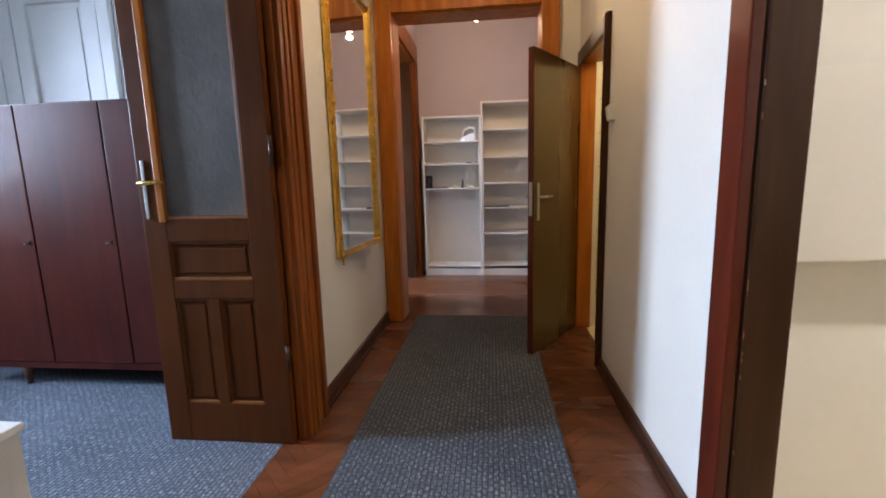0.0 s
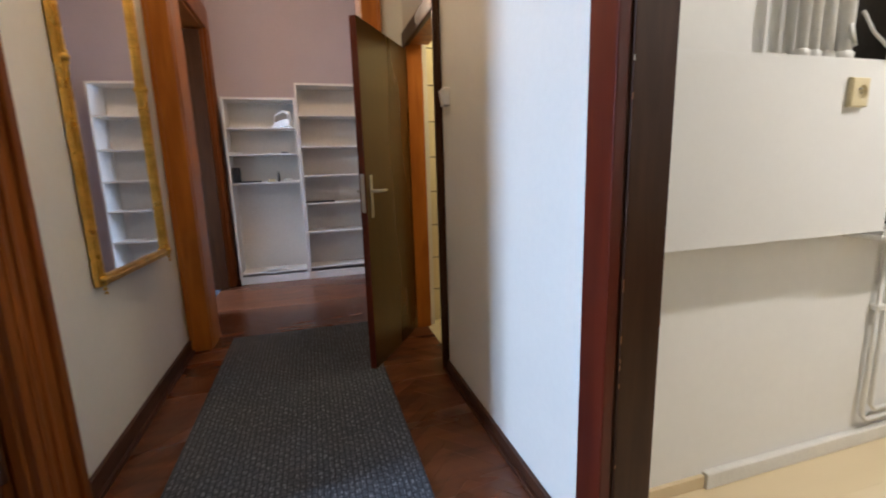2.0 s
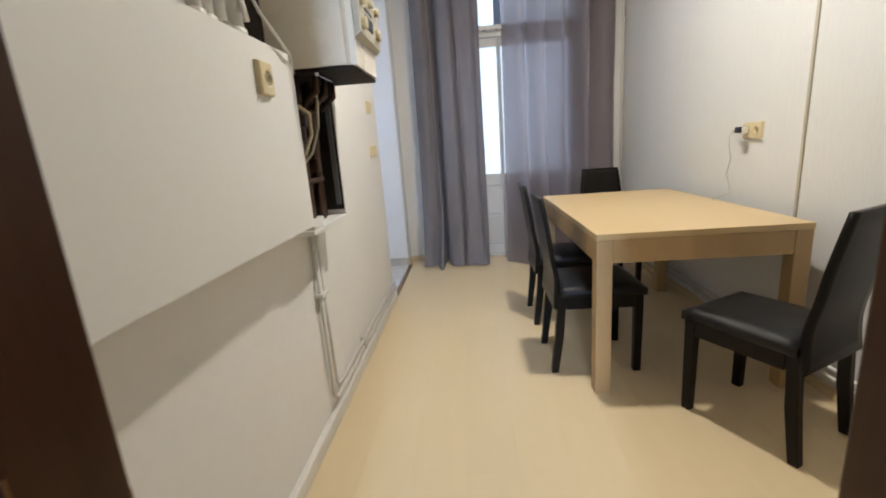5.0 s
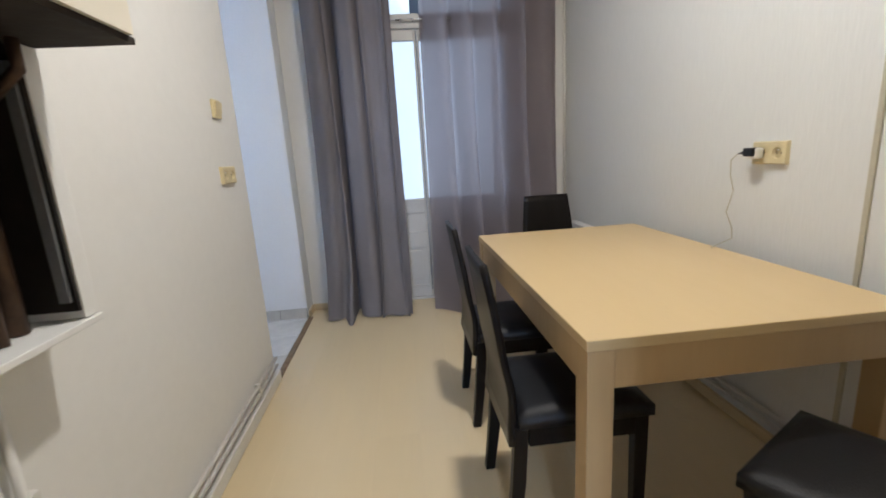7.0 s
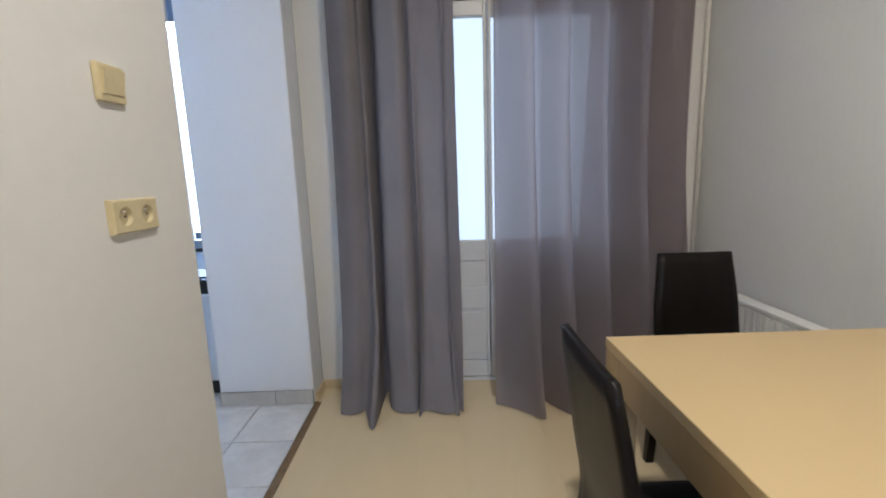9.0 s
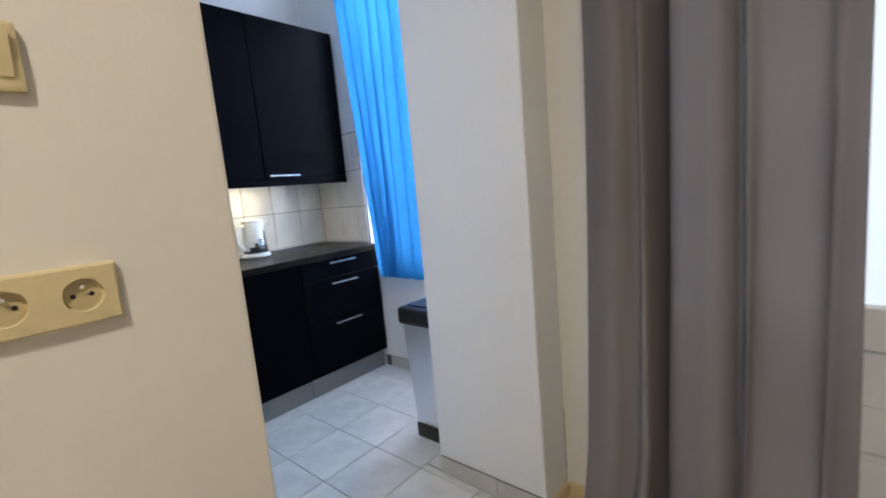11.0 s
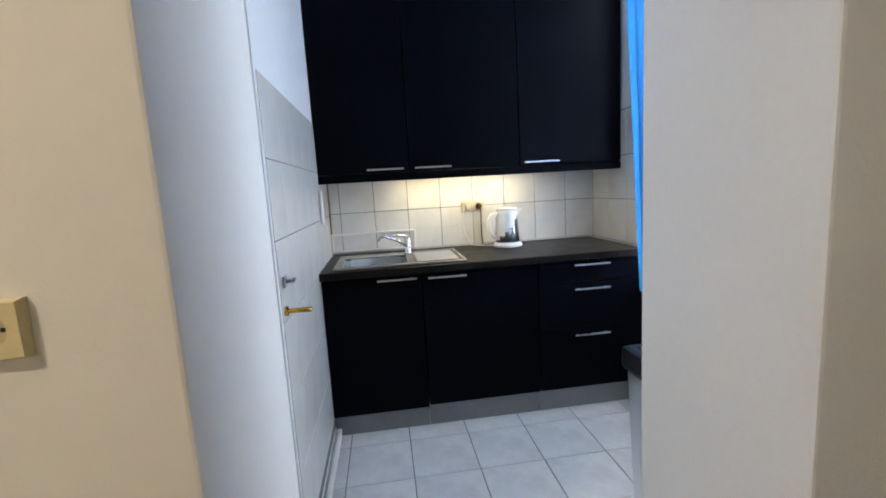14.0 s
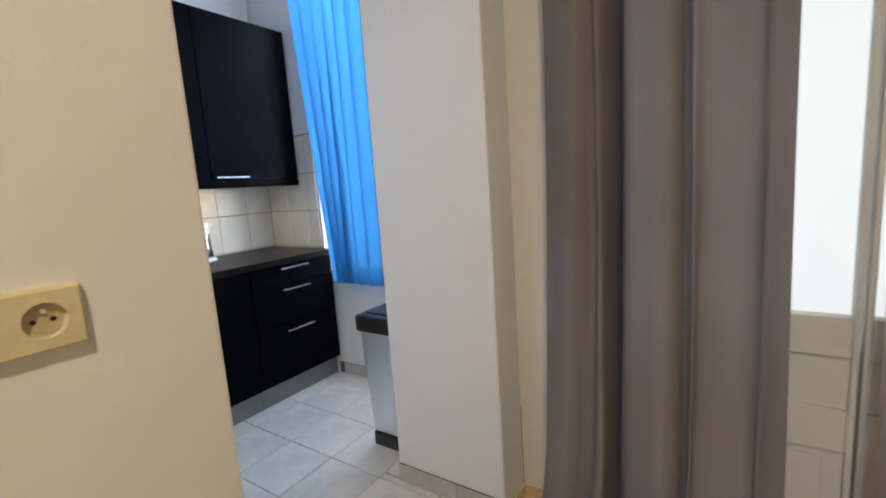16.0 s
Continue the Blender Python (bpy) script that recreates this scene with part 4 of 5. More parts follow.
# ---- dining room ----
def pipe_box():
    """The boxed pipes beside the door: a proud panel, and the open niche under the boiler."""
    t = thing("pipe_casing", (0.61, WY, 0.89), "white boarded pipe casing with an open niche of old pipes", "pipe casing")
    X = lambda x: x - 0.61 + (0.085 if x > 1.5 else 0.0)
    bm = bmesh.new()
    prism(bm, [(X(0.61), -0.122), (X(1.515), -0.125), (X(1.515), -0.107), (X(0.61), -0.104)], "z", 0.03, 0.565)
    part("front_panel", bm, BOARD, t)
    bm = bmesh.new()
    prism(bm, [(X(0.61), -0.1035), (X(1.506), -0.1065), (X(1.506), -0.002), (X(0.61), -0.002)], "z", 0.035, 0.05)
    part("shelf_board", bm, BOARD, t)
    part("niche_back", boxes((X(1.52), X(1.93), -0.006, -0.001, 0.0, 0.58)), HOLE, t, "rough cavity wall, coloured near-black for its shade")
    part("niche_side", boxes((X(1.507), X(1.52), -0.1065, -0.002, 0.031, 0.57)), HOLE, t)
    part("niche_side", boxes((X(1.925), X(1.965), -0.116, -0.001, 0.012, 0.565), bevel=0.002), BOARD, t, "white boarded niche side")
    part("niche_lining", boxes((X(1.917), X(1.925), -0.112, -0.006, 0.03, 0.565)), HOLE, t, "rough niche lining, coloured near-black for its shade")
    part("niche_rail", boxes((X(1.909), X(1.917), -0.105, -0.085, 0.05, 0.50)), DULLSTEEL, t, "grey metal rail")
    part("sill", boxes((X(1.517), X(1.970), -0.122, -0.006, -0.006, 0.010), bevel=0.003), BOARD, t, "white sill of the niche")
    for x, y, r in ((1.60, -0.05, 0.014), (1.66, -0.07, 0.011), (1.72, -0.045, 0.016), (1.80, -0.06, 0.012), (1.86, -0.04, 0.018)):
        part("pipe", tube(bmesh.new(), [(X(x), y, 0.012), (X(x), y, 0.25), (X(x) + 0.012, y, 0.3), (X(x) + 0.012, y, 0.6)], r), COPPER, t)
    part("cross_pipe", tube(bmesh.new(), [(X(1.53), -0.08, 0.17), (X(1.78), -0.08, 0.17)], 0.011), COPPER, t)
    part("valve", boxes((X(1.70), X(1.74), -0.10, -0.04, 0.20, 0.25), bevel=0.006), COPPER, t)
    part("valve", boxes((X(1.63), X(1.69), -0.10, -0.045, 0.36, 0.40), bevel=0.006), COPPER, t)
    bm = bmesh.new()
    tube(bm, [(X(1.76), -0.10, 0.56), (X(1.77), -0.105, 0.46), (X(1.74), -0.105, 0.36), (X(1.66), -0.10, 0.27), (X(1.54), -0.09, 0.22)], 0.006)
    part("hose", bm, PANELGREY, t, "thin yellowed hose")
    part("hose", tube(bmesh.new(), [(X(1.56), -0.11, 0.42), (X(1.62), -0.12, 0.40), (X(1.62), -0.12, 0.33), (X(1.55), -0.11, 0.26)], 0.007), IVORY, t, "yellowed hose")
    part("rubble", boxes((X(1.53), X(1.62), -0.12, -0.03, 0.011, 0.025), (X(1.60), X(1.72), -0.09, -0.05, 0.011, 0.035), bevel=0.004), PIPEWHITE, t, "bits of plaster")


pipe_box()


def riser_pipes():
    t = thing("riser_pipes", (1.3, WY, 1.43), "white painted pipes rising out of the casing", "pipes")
    for x, y, r in ((-0.10, -0.075, 0.016), (-0.045, -0.07, 0.016), (0.01, -0.07, 0.018), (0.075, -0.07, 0.026)):
        part("pipe", tube(bmesh.new(), [(x, y, -0.45), (x, y, H - 1.43)], r), PIPEWHITE, t)
        part("collar", lathe(bmesh.new(), [(r, 0.02), (r + 0.007, 0.024), (r + 0.007, 0.05), (r, 0.055)], (x, y, 0), 14), PIPEWHITE, t)
    part("tap", tube(bmesh.new(), [(0.06, -0.1, 0.09), (0.02, -0.125, 0.115), (0.05, -0.12, 0.06)], 0.007), PIPEWHITE, t, "small painted tap")
    # flat on the wall, only its dark colour gives the recess shade
    part("backing", boxes((0.18, 0.72, -0.012, -0.002, 0.02, 1.2)), HOLE, t, "flat board behind the boiler, recess shade put into its colour")
    part("hose", tube(bmesh.new(), [(0.08, -0.115, 0.16), (0.12, -0.125, 0.10), (0.18, -0.14, 0.05), (0.25, -0.14, 0.02), (0.34, -0.11, -0.02)], 0.0045), PIPEWHITE, t, "thin white hose")


riser_pipes()


def boiler():
    t = thing("gas_boiler", (1.872, WY - 0.014, 1.42), "white wall-hung gas boiler with a beige control panel", "boiler")
    bm = boxes((-0.185, 0.185, -0.29, 0, 0.012, 0.78))
    bmesh.ops.bevel(bm, geom=[e for e in bm.edges if abs((e.verts[0].co - e.verts[1].co).z) > 0.5 and e.verts[0].co.y < -0.2], offset=0.03, segments=5, affect="EDGES")
    part("case", bm, BOILER, t)
    # closed plate, the shade under the case is its colour
    part("bottom", boxes((-0.175, 0.175, -0.28, -0.005, 0, 0.012)), HOLE, t, "closed underside plate, coloured near-black for its shade")
    part("clip", boxes((-0.17, -0.02, -0.16, -0.145, -0.014, 0.0), bevel=0.002), CHROME, t, "bright metal rail under the case")
    c = bmesh.new()
    prism(c, [(-0.292, 0.10), (-0.312, 0.115), (-0.312, 0.27), (-0.292, 0.29)], "x", -0.155, 0.18)
    panel = part("control_panel", c, PANELGREY, t, "beige control panel")
    for x, z, r in ((-0.11, 0.15, 0.02), (-0.11, 0.22, 0.014), (0.12, 0.16, 0.02), (0.12, 0.24, 0.014), (0.02, 0.24, 0.012)):
        part("knob", tube(bmesh.new(), [(x, -0.312, z), (x, -0.328, z)], r, 14), IVORYDARK, panel, "small round knob")
    part("display", boxes((-0.06, 0.05, -0.315, -0.311, 0.15, 0.19)), BLACKPLASTIC, panel, "dark display window")
    part("marking", boxes((-0.06, 0.05, -0.3145, -0.3115, 0.205, 0.213)), BLACKPLASTIC, panel)
    for x in (-0.1, 0.0, 0.1):
        part("pipe_stub", tube(bmesh.new(), [(x, -0.12, 0.0), (x, -0.12, -0.05), (x, -0.06, -0.10)], 0.011), COPPER, t)


boiler()


def heating_pipes(x0, x1, y, drop_x, label):
    t = thing("heating_pipes", (x0, y, 0), label, "pipes")
    for k, z in enumerate((0.105, 0.145)):
        pts = [(0.0, 0, z), (x1 - x0, 0, z)]
        if drop_x:
            pts = [(k * 0.022, 0, 0.84), (k * 0.022, 0, z + 0.03), (k * 0.022 + 0.03, 0, z), (x1 - x0, 0, z)]
            pts = pts if k else [(-0.022, 0, 0.84), (-0.022, 0, z + 0.03), (0.008, 0, z), (x1 - x0, 0, z)]
        part("pipe", tube(bmesh.new(), pts, 0.0095), PIPEWHITE, t)
    if drop_x:
        part("clamp", boxes((-0.04, 0.045, -0.014, 0.02, 0.58, 0.60), bevel=0.003), PIPEWHITE, t)
    for x in ((x1 - x0) * 0.33, (x1 - x0) * 0.8):
        part("bracket", boxes((x - 0.008, x + 0.008, -0.012, 0.016, 0.09, 0.16), bevel=0.002), PIPEWHITE, t)


heating_pipes(1.86, 3.40, WY - 0.02, True, "pair of white heating pipes along the foot of the wall")
heating_pipes(0.75, 3.55, RY + 0.03, False, "pair of pale heating pipes behind the table")


def socket_plate(where, turn, wells, label, w, h, earth=True):
    """An ivory socket plate with round wells; turn 0 faces -y."""
    t = thing("wall_socket", where, label, "socket", turn=turn)
    bm = bmesh.new()
    q, r, f, e = min(0.025, h / 2 - 0.004), min(0.0212, h / 2 - 0.006), -0.015, 0.0035
    cols = [-w / 2 + e] + [c for x in wells for c in (x - q, x + q)] + [w / 2 - e]
    rows = [-h / 2 + e, -q, q, h / 2 - e]
    for a0, a1 in zip(cols, cols[1:]):
        for b0, b1 in zip(rows, rows[1:]):
            mid = (a0 + a1) / 2
            if b0 == -q and any(abs(mid - x) < 0.004 for x in wells):
                ring = [(mid + r * math.cos(2 * math.pi * k / 24), r * math.sin(2 * math.pi * k / 24)) for k in range(24)]
                sq = [(mid + q * max(-1, min(1, 1.42 * math.cos(2 * math.pi * k / 24))), q * max(-1, min(1, 1.42 * math.sin(2 * math.pi * k / 24)))) for k in range(24)]
                vo, vi, vb = ([bm.verts.new((x, y, z)) for x, z in pts] for pts, y in ((sq, f), (ring, f), (ring, -0.004)))
                for k in range(24):
                    n = (k + 1) % 24
                    bm.faces.new((vo[k], vo[n], vi[n], vi[k]))
                    bm.faces.new((vi[k], vi[n], vb[n], vb[k])).smooth = True
                bm.faces.new(vb)
            else:
                bm.faces.new([bm.verts.new((x, f, z)) for x, z in ((a0, b0), (a1, b0), (a1, b1), (a0, b1))])
    rim = [[bm.verts.new((sx * (w / 2 - i), y, sz * (h / 2 - i))) for sx, sz in ((-1, -1), (1, -1), (1, 1), (-1, 1))] for i, y in ((e, f), (0.0008, -0.011), (0, -0.004), (0, 0))]
    for a, b in zip(rim, rim[1:]):
        for k in range(4):
            bm.faces.new((a[k], a[(k + 1) % 4], b[(k + 1) % 4], b[k]))
    plate = part("plate", bm, IVORY, t)
    for x in wells:
        well = part("well", tube(bmesh.new(), [(x, -0.0045, 0), (x, -0.0050, 0)], 0.0185, 24), IVORYDARK, plate, "sunken socket face")
        for hx in (-0.0095, 0.0095):
            part("hole", tube(bmesh.new(), [(x + hx, -0.0050, -0.001), (x + hx, -0.0056, -0.001)], 0.003, 10), BLACKPLASTIC, plate)
        if earth:
            part("pin", tube(bmesh.new(), [(x, -0.0050, 0.0105), (x, -0.0135, 0.0105)], 0.0024, 8), PLASTIC, plate, "earth pin")
    return t


socket_plate((3.183, WY, 1.147), 0, (-0.036, 0.036), "ivory double socket on the white partition wall", 0.148, 0.075)
rocker_switch((3.168, WY, 1.430), 0, "ivory rocker switch above the double socket", 0.080, 0.078)
socket_plate((1.375, WY - 0.1245, 1.357), 0, (0.008,), "yellowed single socket on the pipe casing", 0.075, 0.085)
s = socket_plate((2.595, RY, 1.115), 180, (-0.036, 0.036), "ivory double socket with a black plug above the table", 0.15, 0.082)
part("adapter", boxes((-0.058, -0.016, -0.05, -0.017, -0.02, 0.02), bevel=0.008), PLASTIC, s, "white plug")


def charger():
    t = thing("charger_cable", (2.645, RY + 0.02, 1.12), "black plug with a thin grey cable hanging to the table", "cable")
    part("plug", boxes((-0.028, 0.02, -0.004, 0.04, -0.016, 0.016), bevel=0.006), BLACKPLASTIC, t)
    part("strain_relief", tube(bmesh.new(), [(0.018, 0.018, 0), (0.065, 0.018, -0.006)], [0.008, 0.003]), BLACKPLASTIC, t)
    pts = [(0.065, 0.018, -0.006), (0.10, 0.018, -0.03), (0.105, 0.012, -0.09), (0.085, 0.01, -0.15), (0.098, 0.012, -0.20), (0.11, 0.014, -0.24), (0.075, 0.012, -0.30), (0.06, 0.02, -0.34), (0.058, 0.10, -0.368), (0.052, 0.112, -0.369)]
    part("wire", tube(bmesh.new(), pts, 0.0022, 6), PANELGREY, t, "thin grey wire")


charger()
t = thing("cable_duct", (2.24, RY, 0.05), "narrow grey-brown cable strip running up the wall", "cable duct")
part("strip", boxes((-0.008, 0.008, 0, 0.008, 0, H - 0.06), bevel=0.002), PANELGREY, t)
t = thing("corner_pipe", (4.555, RY + 0.025, 0), "white heating pipe in the corner beside the curtain", "pipe")
part("pipe", tube(bmesh.new(), [(0, 0, 0), (0, 0, H)], 0.012), PIPEWHITE, t)


def panel_radiator():
    t = thing("radiator", (3.9, RY + 0.035, 0.12), "white panel radiator under the end of the table", "radiator")
    bm = bmesh.new()
    for k in range(20):
        x = -0.36 + k * 0.0365
        box(bm, x, x + 0.028, 0.055, 0.066, 0.02, 0.48, bevel=0.004)
    box(bm, -0.375, 0.375, 0.045, 0.058, 0, 0.5, bevel=0.004)
    part("front_panel", bm, RADIATOR, t)
    part("top_grille", boxes((-0.38, 0.38, 0.0, 0.066, 0.488, 0.506), bevel=0.004), RADIATOR, t)
    part("back_panel", boxes((-0.375, 0.375, 0.0, 0.012, 0, 0.488), bevel=0.003), RADIATOR, t)
    part("bracket", boxes((-0.30, -0.27, -0.035, 0.0, 0.05, 0.4)), RADIATOR, t)
    part("bracket", boxes((0.27, 0.30, -0.035, 0.0, 0.05, 0.4)), RADIATOR, t)
    part("pipe", tube(bmesh.new(), [(-0.38, 0.03, 0.03), (-0.45, 0.03, 0.02), (-0.45, 0.0, -0.0)], 0.01), PIPEWHITE, t)


panel_radiator()


def dining_table():
    x0, x1, y0, y1 = 1.995, 3.362, -0.475, 0.393
    t = thing("dining_table", ((x0 + x1) / 2, (y0 + y1) / 2, 0), "birch veneer dining table with square legs against the wall", "table")
    w, d = (x1 - x0) / 2, (y1 - y0) / 2
    part("tabletop", boxes((-w, w, -d, d, 0.717, 0.745), bevel=0.003), BIRCH, t)
    for sx in (-1, 1):
        for sy in (-1, 1):
            a = sorted((sx * w, sx * (w - 0.072)))
            b = sorted((sy * d, sy * (d - 0.072)))
            part("leg", boxes((a[0] + 0.002, a[1] - 0.002, b[0] + 0.002, b[1] - 0.002, 0, 0.716), bevel=0.004), BIRCHSHADE, t)
    for s in (-1, 1):
        b = sorted((s * (d - 0.006), s * (d - 0.026)))
        # aprons take the darker birch, their shade is in the colour
        part("apron", boxes((-w + 0.071, w - 0.071, *b, 0.615, 0.716), bevel=0.002), BIRCHSHADE, t)
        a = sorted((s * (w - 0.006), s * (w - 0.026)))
        part("apron", boxes((*a, -d + 0.071, d - 0.071, 0.615, 0.716), bevel=0.002), BIRCHSHADE, t)


dining_table()


def dining_chair(where, turn, label):
    """Faces +x in its own frame; its origin is under the seat's middle."""
    t = thing("dining_chair", where, label, "chair", "chairs round the dining table", turn)
    W, D, S = 0.19, 0.20, 0.40
    for sy in (-1, 1):
        # front leg, a little thinner towards the foot
        bm = boxes((D - 0.042, D, *sorted((sy * W, sy * (W - 0.040))), 0, S), bevel=0.004)
        for v in bm.verts:
            if v.co.z < 0.1:
                v.co.x, v.co.y = v.co.x + 0.004 * (1 if v.co.x < D - 0.02 else -0.5), v.co.y + (-0.004 * sy if abs(v.co.y) > W - 0.02 else 0.002 * sy)
        part("leg", bm, BLACKWOOD, t)
        # rear leg, splayed backwards below the seat
        bm = bmesh.new()
        prism(bm, [(-D - 0.034, 0.0), (-D - 0.014, 0.20), (-D, 0.40), (-D + 0.040, 0.40), (-D + 0.028, 0.20), (-D, 0.0)], "y", *sorted((sy * (W - 0.008), sy * (W - 0.042))))
        bmesh.ops.bevel(bm, geom=list(bm.edges), offset=0.003, segments=1, affect="EDGES")
        part("leg", bm, BLACKWOOD, t)
        part("apron", boxes((-D + 0.04, D - 0.04, *sorted((sy * (W - 0.004), sy * (W - 0.026))), S - 0.062, S), bevel=0.002), BLACKWOOD, t)
    part("apron", boxes((D - 0.03, D - 0.006, -W + 0.040, W - 0.040, S - 0.062, S), bevel=0.002), BLACKWOOD, t)
    part("apron", boxes((-D + 0.012, -D + 0.034, -W + 0.040, W - 0.040, S - 0.062, S), bevel=0.002), BLACKWOOD, t)
    bm = bmesh.new()
    g = bmesh.ops.create_grid(bm, x_segments=12, y_segments=12, size=1)
    for v in g["verts"]:
        u, q = v.co.x, v.co.y
        v.co = Vector((0.012 + u * (D + 0.002), q * (W + 0.004), S + 0.046 + 0.014 * (1 - u * u) * (1 - q * q) - 0.012 * (max(abs(u), abs(q)) ** 10)))
    r = bmesh.ops.extrude_face_region(bm, geom=list(bm.faces))
    for v in [k for k in r["geom"] if isinstance(k, bmesh.types.BMVert)]:
        v.co.z = S
    for f in bm.faces:
        f.smooth = True
    part("seat", bm, LEATHER, t, "padded black leather seat")
    # one solid back board from the seat's foot to the top: hollowed across, waisted, leaning back
    bm = bmesh.new()
    rows = []
    for k in range(13):
        v = k / 12
        z = 0.34 + 0.54 * v
        half = 0.183 - 0.010 * math.sin(math.pi * min(1, v * 1.6)) - 0.040 * max(0.0, v - 0.30) / 0.7
        back = -D - 0.002 + 0.010 * math.sin(math.pi * min(1, v * 2.2)) - 0.082 * max(0.0, v - 0.25) ** 1.4
        rows.append([bm.verts.new((back - 0.004 * (1 - (i / 5 - 1) ** 2) * min(1, 2 * v), (i / 5 - 1) * half, z)) for i in range(11)])
    for a, b in zip(rows, rows[1:]):
        for i in range(10):
            bm.faces.new((a[i], a[i + 1], b[i + 1], b[i])).smooth = True
    bmesh.ops.recalc_face_normals(bm, faces=bm.faces)
    bmesh.ops.solidify(bm, geom=list(bm.faces), thickness=-0.019)
    part("backrest", bm, BLACKWOOD, t, "solid curved black-brown back board")
    return t


first = dining_chair((1.800, -0.193, 0), 28.8, "black-brown wooden dining chair with a leather seat, turned aslant")
second = copy_thing(first, pose(2.375, 0.315, 0, 0, 0, -90))
tagged(second, "black-brown wooden dining chair with a leather seat, pushed under the table")
third = copy_thing(first, pose(2.97, 0.318, 0, 0, 0, -90))
tagged(third, "black-brown wooden dining chair with a leather seat, pushed under the table")
fourth = copy_thing(first, pose(3.615, -0.153, 0, 0, 0, 180))
tagged(fourth, "black-brown wooden dining chair at the far table end by the curtain")


def curtain(name, x, y0, y1, folds, seed, material, label, top=2.96, deep=1.0, flare=1.0, valleys=(), out=0.20):
    t = thing(name, (x, (y0 + y1) / 2, 0.0), label, "curtain", "curtains at the balcony door")
    bm = bmesh.new()
    nu, nv = folds * 14, 40
    w = (y1 - y0) / 2
    rows = []
    for j in range(nv + 1):
        v = j / nv
        z = 0.012 + (top - 0.012) * (1 - v)
        row = []
        low = max(0.0, (v - 0.86) / 0.14)
        for i in range(nu + 1):
            u = i / nu
            ph = u * folds * 2 * math.pi + 2.0 * noise.noise(Vector((u * 3.1, v * 0.7, seed))) + 0.5 * noise.noise(Vector((u * 9, v * 1.5, seed + 5)))
            amp = deep * (0.050 + 0.034 * noise.noise(Vector((u * 3 + 7, v * 1.2, seed + 3)))) * (0.65 + 0.45 * v)
            lean = max(0.0, (v - 0.45) / 0.55)
            pleat = (1 - abs(math.sin(ph / 2))) ** 1.25
            soft_fold = 0.55 + 0.35 * v
            dx = amp * ((1 - soft_fold) * (2.3 * pleat - 0.75) + soft_fold * 0.95 * math.cos(ph)) + 0.004 * math.sin(2.3 * ph + 1) - out * lean ** 1.6 - flare * 0.07 * low * low * (1 + 1.4 * noise.noise(Vector((u * 7, 0, seed + 9))))
            for centre, width, depth in valleys:
                drift = 0.03 * noise.noise(Vector((centre * 9, v * 1.6, seed + 1))) + 0.03 * (v - 0.5) * (0.5 - centre)
                dx += depth * (0.75 + 0.35 * v) * math.exp(-((u + drift - centre) / width) ** 2)
            dy = 0.024 * math.cos(ph) * (0.5 + v) + flare * low * (0.020 * math.sin(ph * 0.75 + seed) + 0.03 * (u - 0.5))
            row.append(bm.verts.new((dx, -w + 2 * w * u + dy, z)))
        rows.append(row)
    for a, b in zip(rows, rows[1:]):
        for k in range(nu):
            bm.faces.new((a[k], a[k + 1], b[k + 1], b[k])).smooth = True
    part("cloth", bm, material, t)
    part("heading_tape", boxes((-0.03, 0.03, -w, w, top - 0.004, top + 0.03), bevel=0.004), material, t)
    return t


curtain("curtain", 4.38, 0.745, 1.355, 3, 2.0, CURTAIN, "grey-violet floor-length curtain hanging in deep folds", deep=0.85, out=0.09,
        valleys=((0.67, 0.038, 0.19), (0.42, 0.042, 0.12), (0.84, 0.03, 0.08), (0.20, 0.04, 0.07)))
curtain("curtain", 4.50, -0.49, 0.535, 5, 8.0, SHEER, "thin grey-violet floor-length curtain with daylight shining through", deep=1.7)
t = thing("curtain_rail", (4.50, 0.46, H), "white ceiling rail for the curtains", "curtain rail")
part("rail", boxes((-0.04, 0.04, -0.98, 0.98, -0.11, 0), bevel=0.004), WHITEDOOR, t)

t = thing("ceiling_light", (2.35, 0.45, H), "round opal glass ceiling lamp in the dining room", "ceiling lamp")
part("base", lathe(bmesh.new(), [(0.12, -0.03), (0.12, 0)], sides=28), PLASTIC, t)
part("shade", lathe(bmesh.new(), [(0.06, -0.19), (0.15, -0.16), (0.19, -0.10), (0.18, -0.05), (0.12, -0.03)], sides=32), DIFFUSER, t, "glowing opal glass shade")

hall_light = copy_thing(t, pose(-0.33, 2.05, H))
tagged(hall_light, "round opal glass ceiling lamp in the hall")

# ---- kitchen ----
FRONT = 3.17


def bar_handle(parent, x0, x1, y, z):
    bm = boxes((x0, x1, y - 0.022, y - 0.014, z - 0.0045, z + 0.0045), bevel=0.002)
    box(bm, x0 + 0.02, x0 + 0.028, y - 0.014, y, z - 0.004, z + 0.004)
    box(bm, x1 - 0.028, x1 - 0.02, y - 0.014, y, z - 0.004, z + 0.004)
    part("handle", bm, ALU, parent, "slim aluminium bar handle")


def base_unit(x0, x1, fronts, handles, label, body_top=0.863):
    t = thing("base_cabinet", ((x0 + x1) / 2, FRONT, 0), label, "cabinet", "black base cabinets under the worktop")
    w = (x1 - x0) / 2
    part("body", boxes((-w + 0.001, w - 0.001, 0.02, KY1 - FRONT - 0.003, 0.14, body_top)), BLACKFRONT, t)
    part("plinth", boxes((-w + 0.001, w - 0.001, 0.045, 0.062, 0, 0.138)), DULLSTEEL, t, "grey metal plinth")
    for (z0, z1), (a, b, z) in zip(fronts, handles):
        f = part("drawer" if len(fronts) > 1 else "door", boxes((-w + 0.003, w - 0.003, 0, 0.019, z0, z1), bevel=0.002), BLACKFRONT, t)
        bar_handle(f, a - (x0 + x1) / 2, b - (x0 + x1) / 2, 0.0, z)


